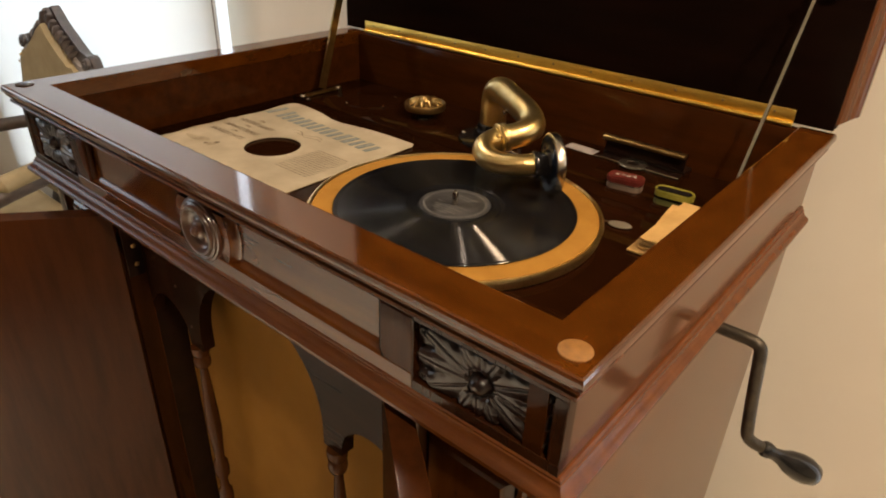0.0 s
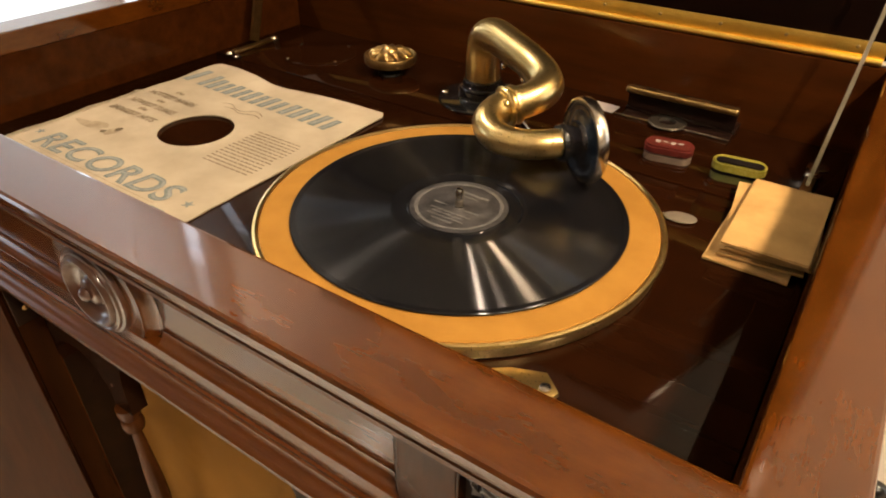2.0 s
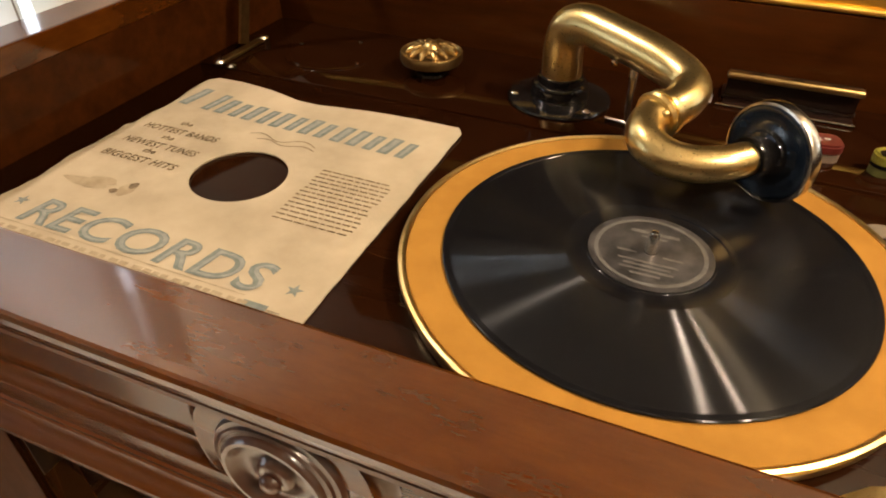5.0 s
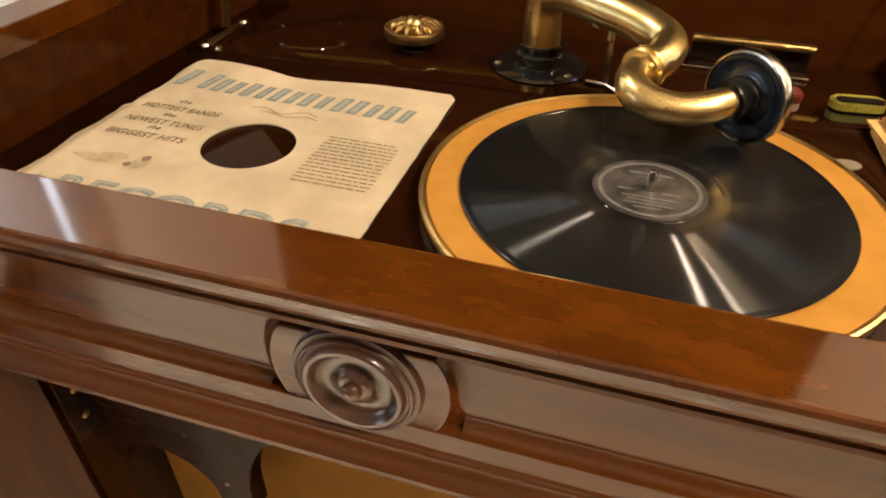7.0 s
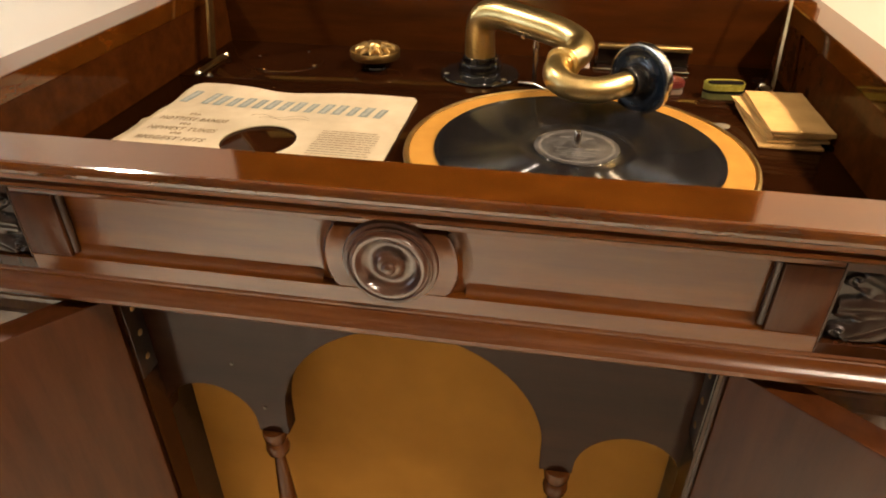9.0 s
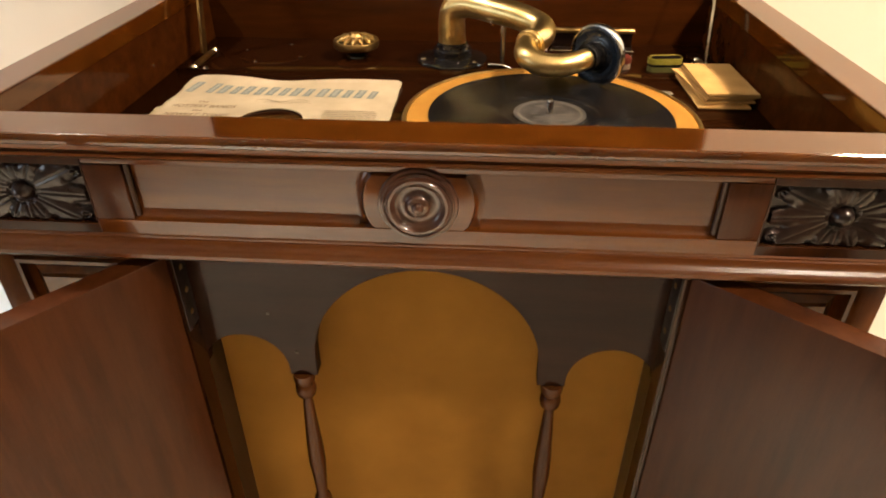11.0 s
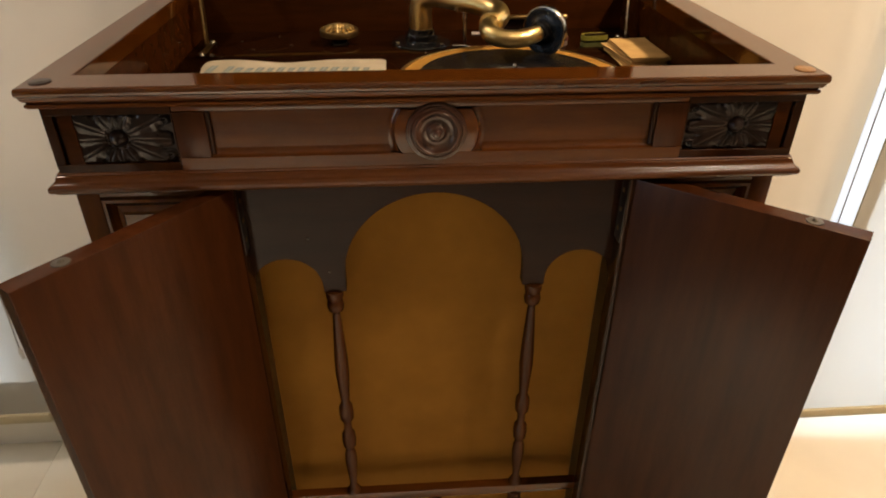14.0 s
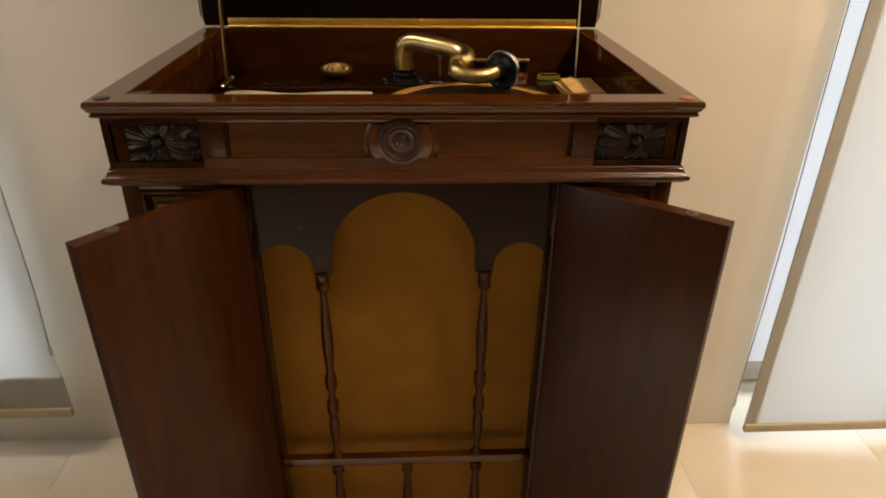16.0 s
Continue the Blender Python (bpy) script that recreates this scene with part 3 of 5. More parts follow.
def carved(s):
    """A dark panel carved with an acanthus flower: a grid raised by petals, sunk in a plain border."""
    cx, cz, hw, hh = s * 0.3200, 0.9425, 0.0565, 0.0260
    x0, x1 = sorted((s * 0.262, s * HX))
    face = lambda u, v, w: (u, FY + w, v)
    bm = bmesh.new()
    for q in ((x0, x1, 0.9075, cz - hh), (x0, x1, cz + hh, 0.979), (x0, cx - hw, cz - hh, cz + hh), (cx + hw, x1, cz - hh, cz + hh)):
        prism([(q[0], q[2]), (q[1], q[2]), (q[1], q[3]), (q[0], q[3])], face, 0.010, 0.0005, bm)
    part("carving_border", bm, M_STILE, cab)
    nx, nz = 150, 76
    bm = bmesh.new()

    leaves = []
    for deg, reach, wide in ((-2, 0.0500, 0.0088), (27, 0.0480, 0.0105), (-30, 0.0475, 0.0105), (63, 0.0285, 0.0075), (-64, 0.0280, 0.0075), (90, 0.0235, 0.0070), (-90, 0.0240, 0.0066)):
        leaves.append((math.cos(radians(deg)), math.sin(radians(deg)), 0.0080, reach, wide))

    def height(u, v):
        # u, v from the middle: spoon-shaped leaves with veins, corner curls and a round bud on a sunk ground
        d = math.hypot(u, v)
        a = abs(u)
        hgt = 0.0
        for c, t, r0, r1, wide in leaves:
            along, side = a * c + v * t, -a * t + v * c
            q = (along - r0) / (r1 - r0)
            if 0 < q < 1:
                w = wide * (0.30 + 0.95 * math.sin(math.pi * min(1, q ** 0.8 * 0.86 + 0.02))) * (1 + 0.10 * math.sin(q * 22))
                e = abs(side) / w
                if e < 1:
                    swell = math.sqrt(1 - e * e) * (0.80 + 0.20 * min(1.0, abs(side) / 0.0016))
                    hgt = max(hgt, (0.0026 + 0.0044 * q * (1.25 - 0.75 * q)) * swell)
        for pu, pv in ((0.0445, -0.0185), (0.0450, 0.0190)):
            q = math.hypot(a - pu, (v - pv) * 1.2)
            if q < 0.0072:
                hgt = max(hgt, 0.0050 * math.sqrt(1 - (q / 0.0072) ** 2) * (0.72 + 0.28 * math.cos(q * 1500 + math.atan2(v - pv, a - pu))))
        if d < 0.0115:
            hgt = 0.0022 + 0.0006 * math.cos(9 * math.atan2(v, u)) if d > 0.0092 else 0.0006
        if d < 0.0080:
            hgt = 0.0090 * math.sqrt(max(0.0, 1 - (d / 0.0080) ** 2)) + 0.0006
        edge = min(0.0530 - a, hh - abs(v))
        hgt *= min(1, max(0, edge) / 0.0016)
        return hgt + 0.00022 * noise.noise((u * 120, v * 120, s * 3.0))

    rows = []
    for j in range(nz + 1):
        row = []
        for i in range(nx + 1):
            u, v = hw * (2 * i / nx - 1), hh * (2 * j / nz - 1)
            row.append(bm.verts.new((cx + u, FY + 0.0062 - height(u * 0.938, v), cz + v)))
        rows.append(row)
    for a, b in zip(rows, rows[1:]):
        for i in range(nx):
            bm.faces.new((a[i], a[i + 1], b[i + 1], b[i]))
    part("carved_panel", bm, M_CARVE, cab, "dark carved acanthus flower panel", angle=70)


carcass()


def well():
    ix = 0.358
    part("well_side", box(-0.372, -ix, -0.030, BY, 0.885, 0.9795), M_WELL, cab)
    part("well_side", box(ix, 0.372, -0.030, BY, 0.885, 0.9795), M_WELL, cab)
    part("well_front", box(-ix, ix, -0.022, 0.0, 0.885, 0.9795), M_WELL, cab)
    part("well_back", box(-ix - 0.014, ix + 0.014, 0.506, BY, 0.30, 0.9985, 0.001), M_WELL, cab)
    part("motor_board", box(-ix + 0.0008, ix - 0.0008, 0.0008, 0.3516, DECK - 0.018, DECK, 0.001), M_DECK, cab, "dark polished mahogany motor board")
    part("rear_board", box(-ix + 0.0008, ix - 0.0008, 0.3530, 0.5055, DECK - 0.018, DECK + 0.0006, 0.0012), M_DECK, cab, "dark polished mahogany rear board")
    for s in (-1, 1):
        # round felt buffers let into the front corners of the rim
        part("corner_buffer", lathe([(0, 0.0010), (0.0015, 0.0010), (0.0022, 0.0007), (0.0095, 0.0012), (0.0103, 0.0008), (0.0105, -0.001), (0, -0.001)], (s * 0.3805, -0.0225, 1.0), seg=32),
             M_AMBER if s > 0 else M_CARVE, cab, "round worn amber buffer disc" if s > 0 else "round dark buffer disc")


well()


def lower_case():
    # body sides, back and floor; the front opening is 0.444 wide
    bx, fy, top, bot = 0.3835, -0.0155, 0.8845, 0.02
    for s in (-1, 1):
        a, b = sorted((s * bx, s * (bx - 0.018)))
        part("body_side", box(a, b, fy + 0.018, BY + 0.006, bot, top), M_WOODZ, cab)
        # front side panel with its raised frame
        a, b = sorted((s * 0.2215, s * bx))
        part("front_stile", box(a, b, fy + 0.004, fy + 0.022, bot, top), M_WOODZ, cab)
        c, d = sorted((s * 0.2215, s * 0.2500))
        part("frame_stile", box(c, d, fy - 0.002, fy + 0.0035, bot, top, 0.0008), M_STILE, cab)
        c, d = sorted((s * 0.3600, s * bx))
        part("frame_stile", box(c, d, fy - 0.002, fy + 0.0035, bot, top, 0.0008), M_WOODZ, cab)
        c, d = sorted((s * 0.2500, s * 0.3600))
        part("frame_rail", box(c, d, fy - 0.002, fy + 0.0035, 0.872, top, 0.0008), M_WOODX, cab)
        part("frame_rail", box(c, d, fy - 0.002, fy + 0.0035, bot, 0.07, 0.0008), M_WOODX, cab)
        # mitred bead frame and fielded panel inside it
        bm = bmesh.new()
        loops = []
        for inset, y in ((0.0, fy - 0.002), (0.002, fy - 0.0050), (0.0055, fy - 0.0052), (0.008, fy - 0.001), (0.013, fy + 0.003), (0.019, fy - 0.0005), (0.021, fy - 0.003), (0.034, fy - 0.0032)):
            loops.append([bm.verts.new((x, y, z)) for x, z in ((c + inset, 0.07 + inset), (d - inset, 0.07 + inset), (d - inset, 0.872 - inset), (c + inset, 0.872 - inset))])
        for p, q in zip(loops, loops[1:]):
            for k in range(4):
                bm.faces.new((p[k], p[(k + 1) % 4], q[(k + 1) % 4], q[k]))
        bm.faces.new(loops[-1])
        part("fielded_panel", bm, M_WOODZ, cab, "raised mahogany panel in a moulded frame", angle=20)
        # darker edge of the opening, then its inner lining
        a, b = sorted((s * 0.2188, s * 0.2213))
        part("jamb_edge", box(a, b, fy - 0.0022, 0.0045, bot + 0.021, 0.8803), M_STILE, cab)
        a, b = sorted((s * 0.2174, s * 0.2187))
        for z in (0.125, 0.792):
            plate = part("hinge_plate", box(a, b, fy - 0.0015, 0.0035, z, z + 0.082, 0.0004), M_CARVE, cab, "dark hinge leaf screwed to the jamb")
            for k in range(3):
                part("screw", lathe([(0, 0.0010), (0.002, 0.0008), (0.003, 0.0), (0, -0.001)], (s * 0.2174, fy + 0.010, z + 0.016 + 0.025 * k), (-s, 0, 0), 12), M_BRASSD, plate)
        a, b = sorted((s * 0.2222, s * 0.2380))
        part("jamb", box(a, b, fy + 0.0225, 0.060, bot, top), M_CARVE, cab)
    part("head_rail", box(-0.2215, 0.2215, fy + 0.004, 0.004, 0.8805, 0.8840), M_WOODX, cab)
    part("case_floor", box(-bx + 0.018, bx - 0.018, fy + 0.004, BY - 0.012, bot, bot + 0.02), M_WOODX, cab)
    part("plinth", sweep([(-bx, BY - 0.012), (-bx, fy), (bx, fy), (bx, BY - 0.012)], [(0, 0.06), (0.008, 0.055), (0.014, 0.04), (0.016, 0.02), (0.016, -0.02), (-0.012, -0.02), (-0.012, 0.06)][::-1]), M_WOODX, cab)
    for x in (-0.345, 0.345):
        for y in (0.010, 0.470):
            part("leg", lathe([(0, 0), (0.014, 0.0), (0.018, 0.012), (0.015, 0.03), (0.024, 0.10), (0.028, 0.15), (0.022, 0.165), (0.03, 0.18), (0.03, 0.212), (0, 0.212)], (x, y, FLOOR), seg=28), M_WOODZ, cab)


lower_case()


def grille():
    GY = 0.005
    cr, cs = 0.1100, 0.7460            # middle arch
    sx, sr, ss, shelf = 0.1798, 0.0424, 0.7300, 0.7225
    out = [(-0.2222, 0.8803), (0.2222, 0.8803)]
    out += arc(sx, ss, sr, 0, 180, 16) + [(sx - sr, shelf), (cr, shelf)]
    out += arc(0, cs, cr, 0, 180, 32) + [(-cr, shelf), (sr - sx, shelf)]
    out += arc(-sx, ss, sr, 0, 180, 16)
    part("grille_arch", prism(out, lambda u, v, w: (u, GY + w, v), 0.016), M_SPAN, cab, "dark polished arched fretwork")
    part("grille_cloth", box(-0.2221, 0.2221, 0.0440, 0.0460, 0.042, 0.8800), M_CLOTH, cab, "golden brown woven grille cloth")
    part("grille_rail", box(-0.2221, 0.2221, GY - 0.004, GY + 0.012, 0.3240, 0.3430, 0.003), M_WOODX, cab)
    prof = [(0.0, 0.0), (0.0100, 0.0), (0.0104, 0.004), (0.0074, 0.009), (0.0050, 0.018), (0.0072, 0.045), (0.0090, 0.068), (0.0082, 0.084), (0.0054, 0.095), (0.0092, 0.102), (0.0102, 0.114), (0.0094, 0.126), (0.0058, 0.133),
            (0.0056, 0.150), (0.0096, 0.157), (0.0104, 0.169), (0.0096, 0.180), (0.0060, 0.188), (0.0072, 0.208), (0.0094, 0.243), (0.0088, 0.272), (0.0064, 0.318), (0.0048, 0.345), (0.0096, 0.350), (0.0108, 0.356), (0.0100, 0.3625), (0.0086, 0.365), (0.0108, 0.370), (0.0112, 0.375), (0.0106, 0.3793), (0, 0.3793)]
    for x in (-0.1255, 0.1255):
        part("grille_column", lathe(prof, (x, GY + 0.004, 0.343), seg=24), M_COLUMN, cab, "slender turned baluster column")
    for x in (-0.1255, 0.0, 0.1255):
        part("grille_column", lathe([(r, h * 0.745) for r, h in prof], (x, GY + 0.004, 0.0410), seg=24), M_COLUMN, cab)
    # pin heads in the fretwork
    for x, z in ((-0.150, 0.800), (0.1515, 0.8680), (-0.128, 0.752)):
        part("panel_pin", lathe([(0, 0.0012), (0.0014, 0.0008), (0.0018, 0), (0, -0.001)], (x, GY, z), (0, -1, 0), 12), M_IRON, cab)


grille()


def door(hx, tip, name):
    """A plain-backed door hung at hx and swung out to tip; only its top catch and hinges are metal."""
    h = Vector((hx, -0.021, 0))
    along = (Vector((*tip, 0)) - h)
    width = along.length
    along.normalize()
    s = -1 if hx < 0 else 1
    out = Vector((along.y, -along.x, 0)) * (-s)        # towards the outer face of the open door
    if out.x * s < 0:
        out = -out
    Z0, Z1, TH = 0.062, 0.8795, 0.021
    place = lambda u, v, w: h + along * u + out * w + Vector((0, 0, v))
    d = part(name, prism([(0.002, Z0), (width, Z0), (width, Z1), (0.002, Z1)], place, TH, 0.0015), M_DOOR, cab, "open mahogany door, plain inside")
    bm = bmesh.new()
    loops = []
    for inset, w in ((0.030, TH), (0.032, TH + 0.006), (0.037, TH + 0.007), (0.042, TH + 0.002), (0.060, TH + 0.001), (0.064, TH + 0.004), (0.075, TH + 0.005)):
        loops.append([bm.verts.new(place(u, v, w)) for u, v in ((inset, Z0 + inset), (width - inset, Z0 + inset), (width - inset, Z1 - inset), (inset, Z1 - inset))])
    for p, q in zip(loops, loops[1:]):
        for k in range(4):
            bm.faces.new((p[k], p[(k + 1) % 4], q[(k + 1) % 4], q[k]))
    bm.faces.new(loops[-1])
    part("outer_moulding", bm, M_WOODZ, d, angle=20)
    part("pull", lathe([(0.004, 0), (0.004, 0.008), (0.010, 0.014), (0.011, 0.020), (0.006, 0.025), (0, 0.026)], place(width - 0.022, 0.80, TH), out, 24), M_BRASSD, d, "small turned door pull")
    part("ball_catch", lathe([(0, 0.0035), (0.002, 0.0030), (0.0035, 0.0012), (0.008, 0.0009), (0.0085, 0.0), (0, -0.001)], place(width - 0.050, Z1, TH / 2), (0, 0, 1), 20), M_IRON, d, "small ball catch in the top edge")
    for z in (0.20, 0.79):
        part("hinge", tube([place(0.0006, z - 0.03, 0.012), place(0.0006, z + 0.03, 0.012)], 0.0026, 12), M_CARVE, d, "dark butt hinge")
    return d


door(-0.2175, (-0.364, -0.203), "door_leaf")
door(0.2212, (0.4015, -0.167), "door_leaf")

def lid():
    """The raised lid: a deep moulded tray standing on its hinge at the back of the rim."""
    y, z0, w, hgt = 0.5125, 1.0035, 0.3935, 0.60
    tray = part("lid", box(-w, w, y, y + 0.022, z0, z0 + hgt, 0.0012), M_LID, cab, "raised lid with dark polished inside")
    # outer ogee of the lid, along its two sides
    prof = [(0, 0.004), (0.003, 0.006), (0.0065, 0.013), (0.009, 0.022), (0.0125, 0.029), (0.0155, 0.032), (0.0155, 0.041), (0.010, 0.046), (-0.03, 0.050), (-0.03, 0.004)]
    for s in (-1, 1):
        bm = bmesh.new()
        ends = []
        for z, k in ((z0 + 0.006, 0), (z0 + hgt, 1)):
            ends.append([bm.verts.new((s * (w + o), y + d, z + (0.007 * max(0, o) / 0.0155 if k == 0 else 0.0))) for o, d in prof])
        for k in range(len(prof)):
            j = (k + 1) % len(prof)
            bm.faces.new((ends[0][k], ends[0][j], ends[1][j], ends[1][k]))
        bm.faces.new(ends[0])
        bm.faces.new(ends[1])
        part("lid_moulding", bm, M_WOODZ, tray, "moulded outer edge of the lid", angle=25)
    part("lid_crown", box(-w + 0.03, w - 0.03, y + 0.0225, y + 0.080, z0 + 0.012, z0 + hgt - 0.002, 0.012), M_WOODX, tray)
    # long brass hinge
    hin = part("piano_hinge", tube([(-0.346, 0.5095, 1.0025), (0.352, 0.5095, 1.0025)], 0.0030, 16), M_HINGE, cab, "long gilt brass piano hinge")
    part("hinge_leaf", box(-0.346, 0.352, 0.5108, 0.5122, 1.0045, 1.0190, 0.0003), M_HINGE, hin)
    for k in range(12):
        part("hinge_screw", lathe([(0, 0.0008), (0.0012, 0.0006), (0.0018, 0.0), (0, -0.0005)], (-0.325 + k * 0.0595, 0.5108, 1.0130), (0, -1, 0), 10), M_BRASSD, hin)
    # stays from the deck to the lid
    for s, mat, lab in ((-1, M_BRASSD, "flat brass lid stay"), (1, M_STEEL, "slim steel lid stay")):
        x = s * 0.3330
        bm = bmesh.new()
        a, b = Vector((x, 0.398 if s < 0 else 0.398, DECK + 0.008)), Vector((s * 0.3450, 0.484, 1.150))
        t = 0.0016
        n = (b - a).cross(Vector((1, 0, 0))).normalized() * (0.0065 if s < 0 else 0.0024)
        v = [bm.verts.new(p + n * q + Vector((t * r, 0, 0))) for p in (a, b) for q in (-1, 1) for r in (-1, 1)]
        for q in ((0, 1, 3, 2), (4, 6, 7, 5), (0, 2, 6, 4), (1, 5, 7, 3), (0, 4, 5, 1), (2, 3, 7, 6)):
            bm.faces.new([v[k] for k in q])
        st = part("lid_stay", bm, mat, cab, lab)
        part("stay_foot", box(x - 0.0045, x + 0.0045, 0.354, 0.434, DECK + 0.0007, DECK + 0.0042, 0.001), M_BRASSD, st, "narrow brass foot plate")
        for yy in (0.356, 0.431):
            part("foot_screw", lathe([(0.0065, 0), (0.0068, 0.003), (0.005, 0.0055), (0, 0.0062)], (x, yy, DECK + 0.0006), seg=16), M_NICKEL, st)
        part("foot_screw", lathe([(0.005, 0), (0.005, 0.0022), (0.003, 0.0036), (0, 0.004)], (x - s * 0.016, 0.354, DECK + 0.0006), seg=16), M_NICKEL, st)
        part("stay_bracket", box(s * 0.3450 - 0.016, s * 0.3450 + 0.016, 0.5040, 0.5120, 1.138, 1.170, 0.003), M_IRON, st, "dark lid bracket")
        part("bracket_pin", tube([(s * 0.3450 - 0.008, 0.484, 1.150), (s * 0.3450 + 0.008, 0.484, 1.150)], 0.004, 12), M_NICKEL, st)
        part("bracket_arm", tube([(s * 0.3450, 0.482, 1.150), (s * 0.3450, 0.510, 1.155)], 0.0035, 10), M_IRON, st)


lid()


# ---- turntable and works ----
TC = (0.1176, 0.1945)


def turntable():
    z = DECK + 0.0042
    p = part("turntable", lathe([(0.03, z - 0.003), (0.148, z - 0.003), (0.1542, z - 0.0022), (0.1550, z + 0.0012), (0.1557, z + 0.0048), (0.1564, z + 0.0066), (0.1557, z + 0.0084), (0.1537, z + 0.0090), (0.1520, z + 0.0080), (0.1515, z + 0.006), (0.03, z + 0.006), (0.03, z - 0.003)], (*TC, 0), seg=128),
             M_BRASS, cab, "round turntable with gilt rim")
    part("felt", lathe([(0, z + 0.0062), (0.1512, z + 0.0062), (0.1512, z + 0.0074), (0.1506, z + 0.0080), (0, z + 0.0080)], (*TC, 0), seg=128), M_FELT, p, "amber felt turntable covering")
    part("spindle", lathe([(0, 0.0275), (0.0022, 0.027), (0.0034, 0.0245), (0.0036, 0.0), (0, 0)], (*TC, z - 0.002), seg=20), M_NICKEL, p, "bright spindle")


turntable()
RZ = DECK + 0.0124
rec = thing("gramophone_record", (*TC, RZ), "black ten-inch shellac record with dark label lying on the turntable", "record")
bm = lathe([(0.0036, 0.0), (0.1280, 0.0), (0.1288, 0.0006), (0.1288, 0.0014), (0.1280, 0.0021), (0.1245, 0.0019), (0.1242, 0.0016), (0.0520, 0.0016), (0.0515, 0.0013), (0.0400, 0.0013), (0.0395, 0.0017), (0.0036, 0.0017), (0.0036, 0.0)], seg=160)
ob = new("disc", finish("disc", bm, M_SHELLAC))
ob.parent = rec
bm = lathe([(0.0038, 0.00172), (0.0382, 0.00172), (0.0382, 0.0020), (0.0038, 0.0020), (0.0038, 0.00172)], seg=72)
ob = new("label_disc", finish("label_disc", bm, M_GREY))
tagged(ob, "dark grey paper label")
ob.parent = rec
bm = lathe([(0.0318, 0.00205), (0.0345, 0.00205), (0.0345, 0.0022), (0.0318, 0.0022), (0.0318, 0.00205)], seg=72)
ob = new("label_ring", finish("label_ring", bm, M_GREYL))
ob.parent = rec
bm = bmesh.new()
for k, (u, v, w) in enumerate(((0, 0.020, 0.030), (0, 0.0145, 0.016), (-0.014, -0.004, 0.012), (0.014, -0.004, 0.012), (0, -0.012, 0.036), (0, -0.016, 0.028), (0, -0.020, 0.032), (0, -0.0245, 0.018))):
    box(u - w / 2, u + w / 2, v - 0.0009 - (0.0012 if k == 0 else 0), v + 0.0009, 0.00205, 0.00218, bm=bm)
ob = new("label_print", finish("label_print", bm, M_GREYL))
ob.parent = rec
bm = bmesh.new()
tube(smooth_path([(0.047 * math.cos(a) + 0.002, 0.047 * math.sin(a), 0.0014) for a in [0.15 + 0.12 * k for k in range(12)]], 3), 0.0007, 8, bm)
ob = new("run_out_groove", finish("run_out_groove", bm, M_SHELLAC))
ob.parent = rec


